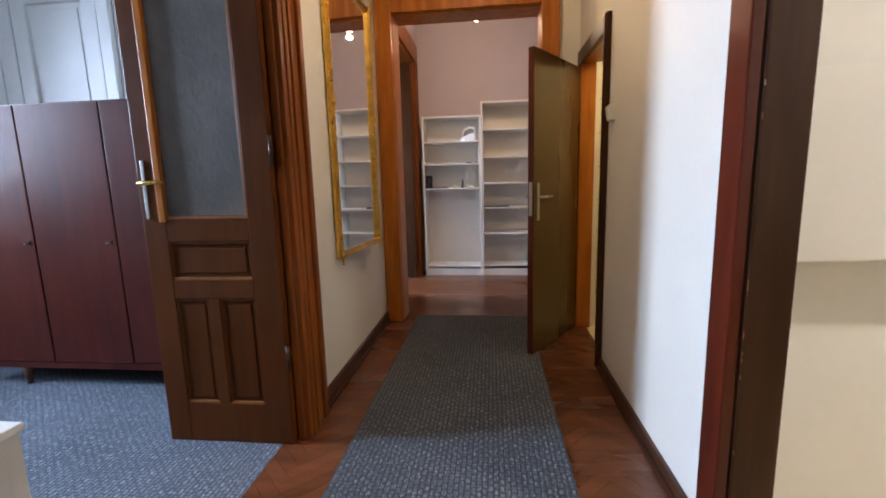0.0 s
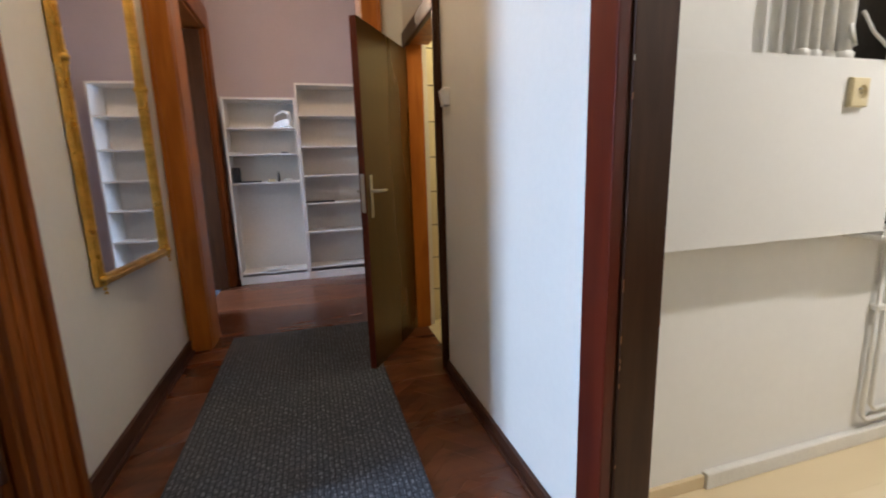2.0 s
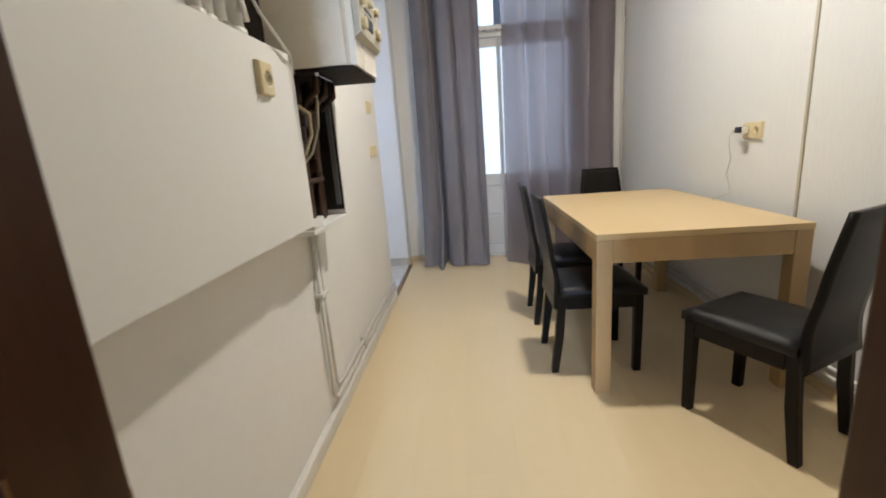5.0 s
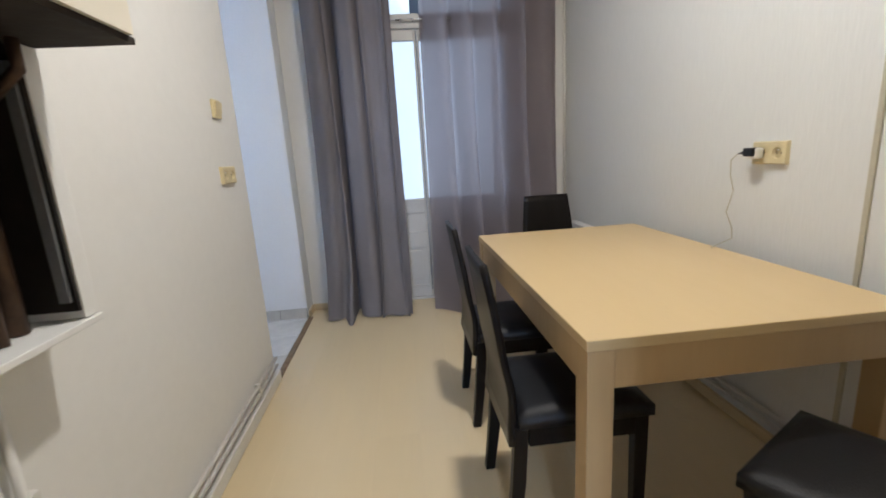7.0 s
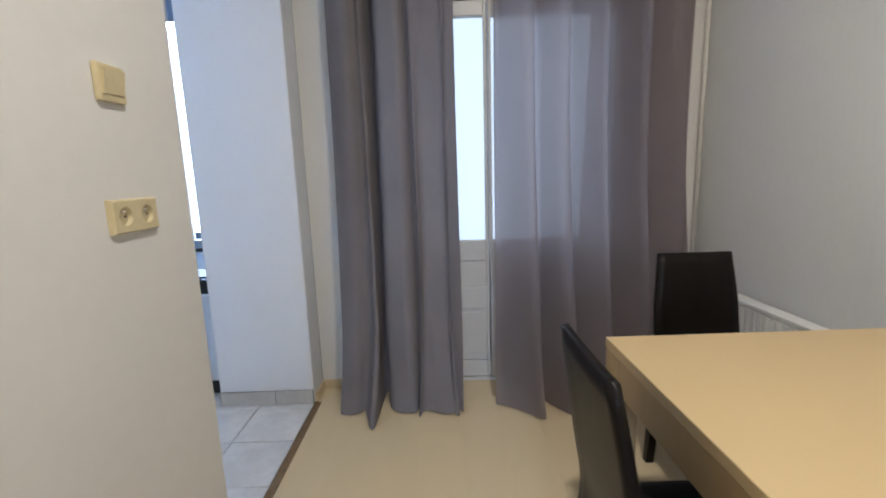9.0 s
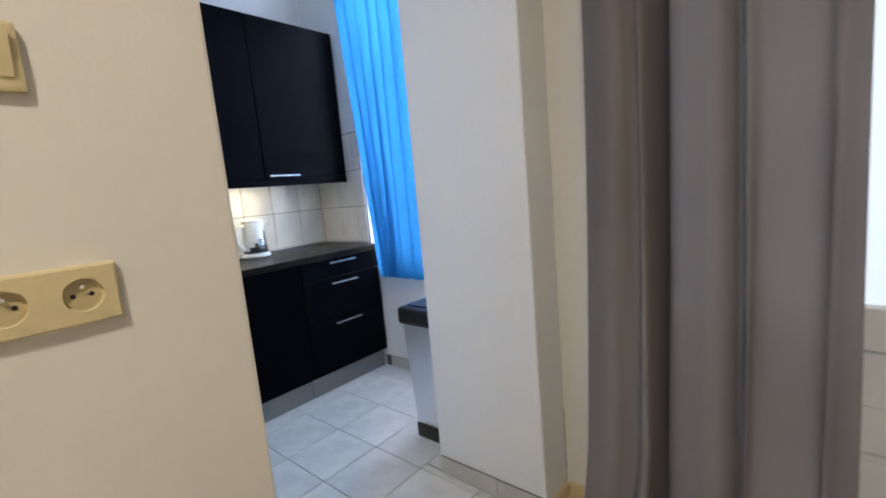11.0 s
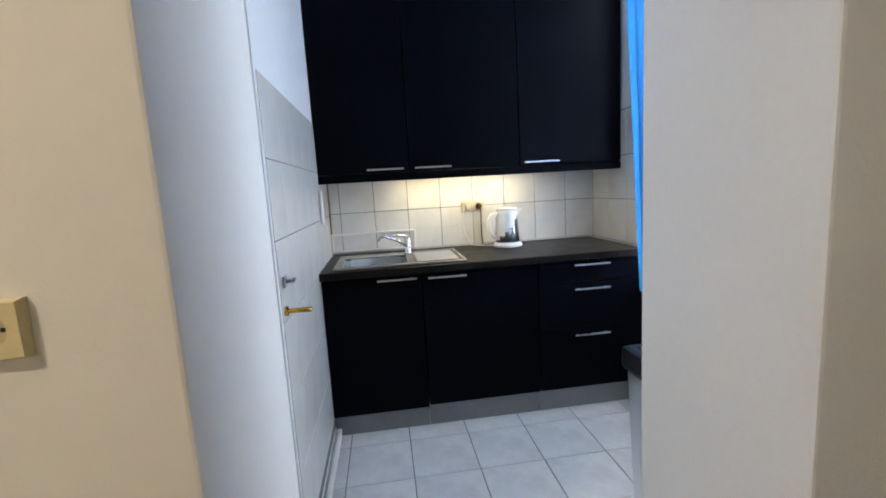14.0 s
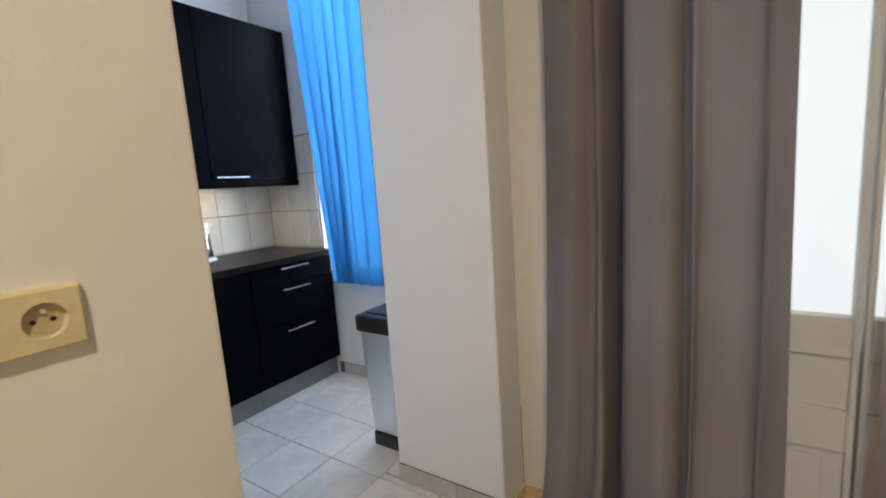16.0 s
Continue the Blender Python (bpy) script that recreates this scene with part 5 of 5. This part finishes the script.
base_unit(3.362, 3.868, [(0.128, 0.858)], [(3.642, 3.842, 0.838)], "black satin base cabinet under the sink", 0.74)
base_unit(3.870, 4.492, [(0.138, 0.858)], [(3.902, 4.102, 0.834)], "black satin base cabinet with one wide door")
base_unit(4.494, 5.10, [(0.742, 0.858), (0.492, 0.738), (0.138, 0.488)], [(4.692, 4.894, 0.836), (4.692, 4.894, 0.703), (4.692, 4.894, 0.446)], "black satin drawer cabinet with three drawers")

wt = thing("worktop", (4.22, 3.45, 0.865), "dark speckled stone-look worktop on the base cabinets", "worktop")
bm = boxes((-0.86, -0.765, -0.315, 0.333, 0, 0.038), (-0.40, 0.865, -0.315, 0.333, 0, 0.038), (-0.765, -0.40, -0.315, -0.235, 0, 0.038), (-0.765, -0.40, 0.085, 0.333, 0, 0.038))
part("slab", bm, WORKTOP, wt)
part("edge_profile", boxes((-0.86, 0.865, -0.322, -0.3155, 0.001, 0.037), bevel=0.003), WORKTOP, wt)
part("wall_profile", boxes((-0.86, 0.865, 0.318, 0.333, 0.0385, 0.052), bevel=0.003), STONE, wt, "pale sealing strip along the tiles")


def kitchen_sink():
    t = thing("kitchen_sink", (3.765, 3.40, 0.904), "stainless steel inset sink with a ribbed draining board", "sink")
    bx0, bx1, by0, by1 = -0.30, 0.045, -0.175, 0.125
    bm = bmesh.new()
    for s in ((-0.335, bx0, -0.215, 0.22, 0, 0.006), (bx0, bx1, -0.215, by0, 0, 0.006), (bx0, bx1, by1, 0.22, 0, 0.006)):
        box(bm, *s)
    box(bm, -0.338, 0.348, -0.218, -0.208, 0, 0.010, bevel=0.003)
    box(bm, -0.338, 0.348, 0.212, 0.222, 0, 0.010, bevel=0.003)
    box(bm, -0.338, -0.328, -0.208, 0.212, 0, 0.010, bevel=0.003)
    box(bm, 0.338, 0.348, -0.208, 0.212, 0, 0.010, bevel=0.003)
    part("rim", bm, STEEL, t)
    part("drainer", boxes((bx1, 0.338, -0.208, 0.212, 0, 0.006)), DRAINER, t, "flat draining board, shade between its ribs put into the colour")
    bm = bmesh.new()
    r = bmesh.ops.create_cube(bm, size=1)
    for v in r["verts"]:
        v.co = Vector(((bx0 + bx1) / 2 + v.co.x * (bx1 - bx0), (by0 + by1) / 2 + v.co.y * (by1 - by0), -0.075 + v.co.z * 0.15))
        if v.co.z < -0.1:
            v.co.x = (v.co.x - (bx0 + bx1) / 2) * 0.88 + (bx0 + bx1) / 2
            v.co.y = (v.co.y - (by0 + by1) / 2) * 0.88 + (by0 + by1) / 2
    bmesh.ops.delete(bm, geom=[f for f in bm.faces if all(v.co.z > -0.01 for v in f.verts)], context="FACES")
    bmesh.ops.bevel(bm, geom=[e for e in bm.edges if not e.is_boundary], offset=0.03, segments=4, affect="EDGES")
    for f in bm.faces:
        f.smooth = True
    # darker metal than the rim supplies the shade inside the basin
    part("basin", bm, DULLSTEEL, t, "rounded steel basin, its inner shade put into a darker metal")
    part("drain", lathe(bmesh.new(), [(0.04, -0.148), (0.04, -0.142), (0.03, -0.14)], (-0.13, -0.02, 0), 20), CHROME, t)
    for k in range(6):
        y = -0.165 + k * 0.056
        part("rib", boxes((0.09, 0.315, y, y + 0.016, 0.006, 0.015), bevel=0.005), SATIN, t)


kitchen_sink()


def kitchen_tap():
    t = thing("kitchen_tap", (3.83, 3.575, 0.91), "chrome single-lever kitchen tap on the sink", "tap")
    part("body", lathe(bmesh.new(), [(0.027, 0), (0.027, 0.006), (0.021, 0.012), (0.021, 0.085), (0.017, 0.095)], sides=20), CHROME, t)
    part("spout", tube(bmesh.new(), [(-0.005, -0.01, 0.045), (-0.06, -0.03, 0.085), (-0.13, -0.055, 0.115), (-0.165, -0.068, 0.112), (-0.172, -0.07, 0.092)], [0.010, 0.009, 0.009, 0.009, 0.009]), CHROME, t)
    part("lever", tube(bmesh.new(), [(0, 0, 0.093), (-0.02, -0.012, 0.108), (-0.085, -0.045, 0.118)], [0.015, 0.011, 0.006]), CHROME, t)


kitchen_tap()


def kettle():
    t = thing("kettle", (4.455, 3.60, 0.904), "white and steel electric kettle on its base", "kettle")
    part("base", lathe(bmesh.new(), [(0.085, 0), (0.09, 0.006), (0.086, 0.02), (0.07, 0.026)], sides=28), PLASTIC, t)
    part("body", lathe(bmesh.new(), [(0.072, 0.028), (0.074, 0.035), (0.068, 0.13), (0.063, 0.20)], sides=28), KETTLESTEEL, t, "shiny steel kettle body")
    bm = lathe(bmesh.new(), [(0.0765, 0.045), (0.0755, 0.07), (0.073, 0.095), (0.0715, 0.12), (0.070, 0.145), (0.068, 0.17), (0.0665, 0.19), (0.0655, 0.205), (0.067, 0.225)], sides=40)
    bmesh.ops.delete(bm, geom=[f for f in bm.faces if f.calc_center_median().z < min(0.195, 0.055 + 1.15 * (f.calc_center_median().x + 0.06))], context="FACES")
    part("shell", bm, PLASTIC, t, "white plastic shell")
    part("lid", lathe(bmesh.new(), [(0.066, 0.226), (0.06, 0.236), (0.02, 0.242)], sides=28), PLASTIC, t)
    bm = bmesh.new()
    prism(bm, [(0.05, 0.17), (0.095, 0.232), (0.06, 0.238), (0.04, 0.225)], "y", -0.022, 0.022)
    part("spout", bm, PLASTIC, t)
    part("handle", tube(bmesh.new(), [(-0.05, -0.005, 0.205), (-0.10, -0.01, 0.20), (-0.12, -0.012, 0.16), (-0.115, -0.012, 0.10), (-0.09, -0.01, 0.065), (-0.065, -0.006, 0.06)], 0.013), PLASTIC, t, "white loop handle")
    part("cable", tube(bmesh.new(), [(-0.08, 0.02, 0.01), (-0.14, 0.06, 0.006), (-0.21, 0.11, 0.012), (-0.245, 0.15, 0.09), (-0.25, 0.165, 0.19), (-0.235, 0.155, 0.255)], 0.004, 8), PLASTIC, t, "white power cable")
    part("cable", tube(bmesh.new(), [(0.085, 0.0, 0.008), (0.12, 0.02, 0.006), (0.14, 0.06, 0.006), (0.10, 0.09, 0.006)], 0.0035, 8), BLACKPLASTIC, t, "dark cable loop")


kettle()
s = socket_plate((4.278, KY1 - 0.012, 1.157), 0, (-0.036, 0.036), "ivory double socket on the tiled backsplash", 0.150, 0.062)
part("plug", tube(bmesh.new(), [(0.036, -0.017, 0.002), (0.036, -0.05, 0.002)], [0.02, 0.014], 16), BLACKPLASTIC, s, "black round plug")
part("plug", tube(bmesh.new(), [(-0.036, -0.017, 0.0), (-0.036, -0.045, 0.0)], [0.018, 0.013], 16), PLASTIC, s, "white round plug")
part("cord", tube(bmesh.new(), [(0.036, -0.048, 0.0), (0.042, -0.05, -0.02), (0.046, -0.03, -0.10), (0.048, -0.02, -0.19), (0.05, -0.03, -0.246)], 0.004, 8), BLACKPLASTIC, s, "black cord")


def splash_frame():
    t = thing("splash_frame", (3.63, KY1 - 0.012, 0.918), "white framed glass splash panel behind the sink", "splash panel")
    part("frame", boxes((-0.265, 0.265, -0.012, 0, 0.105, 0.118), (-0.265, 0.265, -0.012, 0, 0, 0.01), (-0.265, -0.253, -0.012, 0, 0.01, 0.105), (0.253, 0.265, -0.012, 0, 0.01, 0.105), bevel=0.002), PLASTIC, t)


splash_frame()


def upper_unit(x0, x1, handle, label):
    t = thing("wall_cabinet", ((x0 + x1) / 2, 3.415, 1.385), label, "cabinet", "black wall cabinets over the worktop")
    w = (x1 - x0) / 2
    part("body", boxes((-w + 0.001, w - 0.001, 0.02, KY1 - 3.415 - 0.003, 0.0, 0.965)), BLACKFRONT, t)
    f = part("door", boxes((-w + 0.002, w - 0.002, 0, 0.019, 0.004, 0.966), bevel=0.002), BLACKFRONT, t)
    bar_handle(f, handle[0] - (x0 + x1) / 2, handle[1] - (x0 + x1) / 2, 0.0, 0.02)


upper_unit(3.362, 3.858, (3.628, 3.828), "black satin wall cabinet above the sink")
upper_unit(3.860, 4.490, (3.89, 4.092), "black satin wall cabinet with a wide door")
upper_unit(4.492, 5.105, (4.514, 4.72), "black satin wall cabinet next to the window")
t = thing("light_pelmet", (4.235, 3.44, 1.384), "black strip under the wall cabinets hiding a warm tube light", "pelmet")
part("strip", boxes((-0.872, 0.87, -0.025, -0.007, -0.042, 0), bevel=0.002), BLACKFRONT, t)
part("tube_light", tube(bmesh.new(), [(-0.3, 0.16, -0.012), (0.2, 0.16, -0.012)], 0.008), TUBE, t, "glowing warm tube")


def vertical_blind():
    t = thing("vertical_blind", (5.02, 2.80, 2.62), "bright blue vertical blind lit from behind by daylight", "blind")
    part("head_rail", boxes((-0.03, 0.03, -0.52, 0.42, 0, 0.04), bevel=0.004), PLASTIC, t)
    n = 7
    for k in range(n):
        y = 0.37 - k * 0.098
        lean = -0.17 * max(0.0, 1 - k / 3.0)
        bm = bmesh.new()
        rows = []
        for j in range(13):
            v = j / 12
            row = []
            for i in range(7):
                u = i / 6 - 0.5
                ang = radians(112 + 14 * math.sin(k * 1.7))
                c = 0.010 * (1 - 4 * u * u)
                px, py = u * 0.106 * math.cos(ang) - c * math.sin(ang), u * 0.106 * math.sin(ang) + c * math.cos(ang)
                row.append(bm.verts.new((px, y + py + lean * v, -0.003 - 1.925 * v)))
            rows.append(row)
        for a, b in zip(rows, rows[1:]):
            for i in range(6):
                bm.faces.new((a[i], a[i + 1], b[i + 1], b[i])).smooth = True
        bmesh.ops.solidify(bm, geom=list(bm.faces), thickness=0.0012)
        slat = part("slat", bm, BLIND, t)
    for k in range(n - 1):
        y0, y1 = 0.37 - k * 0.098, 0.37 - (k + 1) * 0.098
        l0, l1 = -0.17 * max(0.0, 1 - k / 3.0), -0.17 * max(0.0, 1 - (k + 1) / 3.0)
        part("chain", tube(bmesh.new(), [(0.0, y0 + l0, -1.922), (0.0, (y0 + y1 + l0 + l1) / 2, -1.945), (0.0, y1 + l1, -1.922)], 0.002, 6), PLASTIC, t, "thin white bottom chain")


vertical_blind()


def pedal_bin():
    t = thing("waste_bin", (4.665, 2.255, 0), "steel waste bin with a black rim and base", "bin")
    part("base", boxes((-0.120, 0.120, -0.111, 0.111, 0, 0.075), bevel=0.012), BLACKPLASTIC, t)
    bm = boxes((-0.134, 0.134, -0.124, 0.124, 0.075, 0.60), bevel=0.012)
    for v in bm.verts:
        s = 0.86 + 0.14 * (v.co.z - 0.075) / 0.525
        v.co.x, v.co.y = v.co.x * s, v.co.y * s
    part("body", bm, SATIN, t, "satin steel body, narrower at the foot")
    bm = boxes((-0.15, 0.15, -0.14, 0.14, 0.60, 0.685), bevel=0.018)
    part("lid", bm, BLACKPLASTIC, t, "glossy black lid")
    part("flap", boxes((-0.11, 0.11, -0.10, 0.10, 0.684, 0.692), bevel=0.006), BLACKPLASTIC, t)


pedal_bin()
t = thing("shutoff_handle", (KX0 + 0.008, 2.47, 0.876), "short brass lever standing out from the tiled kitchen wall", "handle")
part("rose", tube(bmesh.new(), [(0, -0.09, 0.05), (0.006, -0.09, 0.05)], 0.016, 18), BRASS, t)
part("lever", tube(bmesh.new(), [(0.004, -0.09, 0.05), (0.03, -0.085, 0.049), (0.06, -0.078, 0.047), (0.078, -0.074, 0.046)], [0.007, 0.008, 0.0085, 0.007]), BRASS, t)
t = thing("wall_hook", (KX0 + 0.008, 2.40, 1.018), "small grey plastic hook on the tiles", "hook")
part("plate", boxes((0, 0.006, -0.016, 0.016, -0.018, 0.018), bevel=0.002), DULLSTEEL, t)
part("peg", tube(bmesh.new(), [(0.006, 0, 0), (0.03, 0, 0.0), (0.034, 0, 0.010)], 0.006), DULLSTEEL, t)
t = thing("cover_plate", (KX0 + 0.009, 3.39, 1.13), "narrow white cover plate on the tiled wall", "cover plate")
part("plate", boxes((0, 0.012, -0.022, 0.022, 0, 0.18), bevel=0.003), PLASTIC, t)
t = thing("floor_pipe", (KX0 + 0.02, 2.4, 0.02), "white pipe along the foot of the kitchen wall", "pipe")
part("pipe", tube(bmesh.new(), [(0, -0.3, 0), (0, 0.78, 0), (0, 0.80, 0.03)], 0.016), PIPEWHITE, t)

# ---- pieces of floors and walls ----
def slab(name, sx, sy, sz, material, bevel=0.0015):
    bm = boxes((0, sx, 0, sy, 0, sz))
    if bevel:
        top = [e for e in bm.edges if all(v.co.z > sz * 0.9 for v in e.verts)]
        bmesh.ops.bevel(bm, geom=top, offset=bevel, segments=1, affect="EDGES")
    return mesh_from(name, bm, material)


random.seed(11)
# laminate planks run along the room
lam = bpy.data.objects["floor_laminate_base"]
full = slab("plank", 1.2798, 0.1928, 0.0052, LAMINATE, 0.0002)
row, y = 0, RY
while y < WY - 0.02:
    wid = min(0.193, WY - y)
    x = 0.54 - random.choice((0.0, 0.3, 0.55, 0.8, 1.05))
    while x < EX + 0.25:
        a, b = max(x, 0.54), min(x + 1.28, EX + 0.25)
        if b - a > 0.03:
            whole = abs(b - a - 1.28) < 1e-6 and abs(wid - 0.193) < 1e-6
            piece("plank", full if whole else slab("plank", b - a - 0.0002, wid - 0.0002, 0.0052, LAMINATE, 0.0002), (a, y, -0.0055), lam)
        x += 1.28
    y += 0.193
    row += 1

# kitchen floor tiles
xs = [3.262, 3.445, 3.75, 4.055, 4.36, 4.665, 4.97, KX1]
ys = [1.574, 1.868, 2.173, 2.478, 2.783, 3.087, 3.392]
for x0, x1 in zip(xs, xs[1:]):
    for y0, y1 in zip(ys, ys[1:]):
        if y0 == 1.868 and x1 > 4.4:
            c = max(x0, 4.402)
            piece("tile", slab("tile", x1 - c - 0.004, y1 - 2.088, 0.008, FLOORTILE), (c + 0.002, 2.086, -0.006), tile_bed)
        if y0 < 2.1 and (x1 < 3.5 or x0 > 4.5):
            continue
        a, b = (max(x0, 3.432), min(x1, 4.398)) if y0 < 2.1 else (max(x0, KX0), x1)
        piece("tile", slab("tile", b - a - 0.004, y1 - y0 - 0.004, 0.008, FLOORTILE), (a + 0.002, y0 + 0.002, -0.006), tile_bed)


def wall_tiles(parent, axis, fixed, out, us, zs, material, thick=0.008, gap=0.0035, ugap=None):
    """Tiles on an upright wall: axis is the way along it, out +1 or -1 the way it faces."""
    cache = {}
    for u0, u1 in zip(us, us[1:]):
        for z0, z1 in zip(zs, zs[1:]):
            key = (round(u1 - u0, 4), round(z1 - z0, 4))
            if key not in cache:
                w, h = key[0] - (gap if ugap is None else ugap), key[1] - gap
                bm = boxes((0, w, 0, thick, 0, h)) if axis == "x" else boxes((0, thick, 0, w, 0, h))
                bmesh.ops.bevel(bm, geom=list(bm.edges), offset=0.0012, segments=1, affect="EDGES")
                cache[key] = mesh_from("tile", bm, material)
            off = fixed if out > 0 else fixed - thick
            piece("tile", cache[key], (u0 + gap / 2, off, z0 + gap / 2) if axis == "x" else (off, u0 + gap / 2, z0 + gap / 2), parent)


splash = built("wall_backsplash", boxes((KX0, KX1, KY1 - 0.004, KY1 - 0.0005, 0.86, 1.42)), GROUT, "backsplash of pale marbled tiles with dark joints")
wall_tiles(splash, "x", KY1 - 0.004, -1, [KX0 + 0.01, 3.432, 3.645, 3.857, 4.067, 4.278, 4.489, 4.70, 4.912, KX1 - 0.01], [0.865, 0.906, 1.162, 1.418], WALLTILE)
west = built("wall_kitchen_west_tiles", boxes((KX0 + 0.0003, KX0 + 0.0016, 2.364, KY1 - 0.012, 0.06, 1.662)), GROUT, "large pale marbled tiles on the kitchen side wall")
wall_tiles(west, "y", KX0 + 0.0006, 1, [2.36, 2.56, 2.77, 2.98, 3.19, 3.40, 3.61, KY1 - 0.014], [0.11, 0.366, 0.632, 0.888, 1.152, 1.406, 1.662], WALLTILE, 0.0036, 0.003, 0.0004)
east = built("wall_kitchen_east_tiles", boxes((KX1 - 0.004, KX1 - 0.0005, 3.25, KY1 - 0.012, 0.86, 1.68)), GROUT, "pale marbled tiles beside the kitchen window")
wall_tiles(east, "y", KX1 - 0.004, -1, [3.25, 3.36, 3.57, KY1 - 0.014], [0.865, 0.906, 1.162, 1.418, 1.674], WALLTILE)
for x in (KX0 + 0.006, KX1 - 0.008):
    built("trim_corner_joint", boxes((x - 0.004, x + 0.006, KY1 - 0.0165, KY1 - 0.0125, 0.905, 1.40)), BROWNGROUT, "brown joint in the tiled corner")
wall_tiles(pier_skirt, "y", 4.392, -1, [1.576, 1.78, 2.078], [0.002, 0.083], STONE, 0.006)
wall_tiles(east_skirt, "y", KX1 - 0.008, -1, [2.10, 2.4, 2.7, 3.0, 3.15], [0.002, 0.083], STONE, 0.006)
wall_tiles(toilet_wall, "x", 3.63, -1, [0.61 + 0.2 * k for k in range(6)], [0.0 + 0.25 * k for k in range(10)], WCTILE, 0.008, 0.007)


def parquet(x0, x1, y0, y1, L=0.36, W=0.06):
    """Herringbone blocks over a rectangle, in one mesh of separate blocks."""
    verts, faces = [], []
    c = math.sqrt(0.5)
    n = int((x1 - x0 + y1 - y0 + 2) / W) + 8

    def block(a, b, la, lb):
        pts = [((a + p) * c - (b + q) * c, (a + p) * c + (b + q) * c) for p, q in ((0.0006, 0.0006), (la - 0.0006, 0.0006), (la - 0.0006, lb - 0.0006), (0.0006, lb - 0.0006))]
        cx, cy = sum(p[0] for p in pts) / 4, sum(p[1] for p in pts) / 4
        if not (x0 - 0.2 < cx < x1 + 0.2 and y0 - 0.2 < cy < y1 + 0.2):
            return
        k = len(verts)
        h = 0.0008 * random.random()
        verts.extend([(px, py, 0.0008 + h) for px, py in pts] + [(px, py, -0.012) for px, py in pts])
        faces.extend([(k, k + 1, k + 2, k + 3)] + [(k + i, k + 4 + i, k + 4 + (i + 1) % 4, k + (i + 1) % 4) for i in range(4)])

    m = round(L / W)
    for i in range(-n, n):
        for j in range(-n // m - 2, n // m + 2):
            a, b = i * W + j * L, i * W - j * L
            if abs(a * c - b * c) < 8 and abs(a * c + b * c) < 9:
                block(a, b, L, W)
                block(a, b + W, W, L)
    data = bpy.data.meshes.new("parquet_blocks")
    data.from_pydata(verts, [], faces)
    bm = bmesh.new()
    bm.from_mesh(data)
    for co, no in (((x0, 0, 0), (-1, 0, 0)), ((x1, 0, 0), (1, 0, 0)), ((0, y0, 0), (0, -1, 0)), ((0, y1, 0), (0, 1, 0))):
        bmesh.ops.bisect_plane(bm, geom=[*bm.verts, *bm.edges, *bm.faces], plane_co=co, plane_no=no, clear_outer=True)
    bm.to_mesh(data)
    bm.free()
    data.materials.append(PARQUET)
    return data


hall_floor = built("floor_hall", boxes((-1.16, 0.535, -1.3, 4.04, -0.02, -0.004), (-1.2, 1.75, 4.04, 5.68, -0.02, -0.004)), SKIRTDARK, "dark bed of the hall parquet")
for nm, ext in (("parquet_blocks", (-1.16, 0.53, -1.2, 4.03)), ("parquet_blocks", (-1.2, 1.2, 4.035, 5.68))):
    ob = new(nm, parquet(*ext))
    ob.parent = hall_floor
    tagged(ob, "red-brown herringbone parquet blocks, worn", kind="stuff")
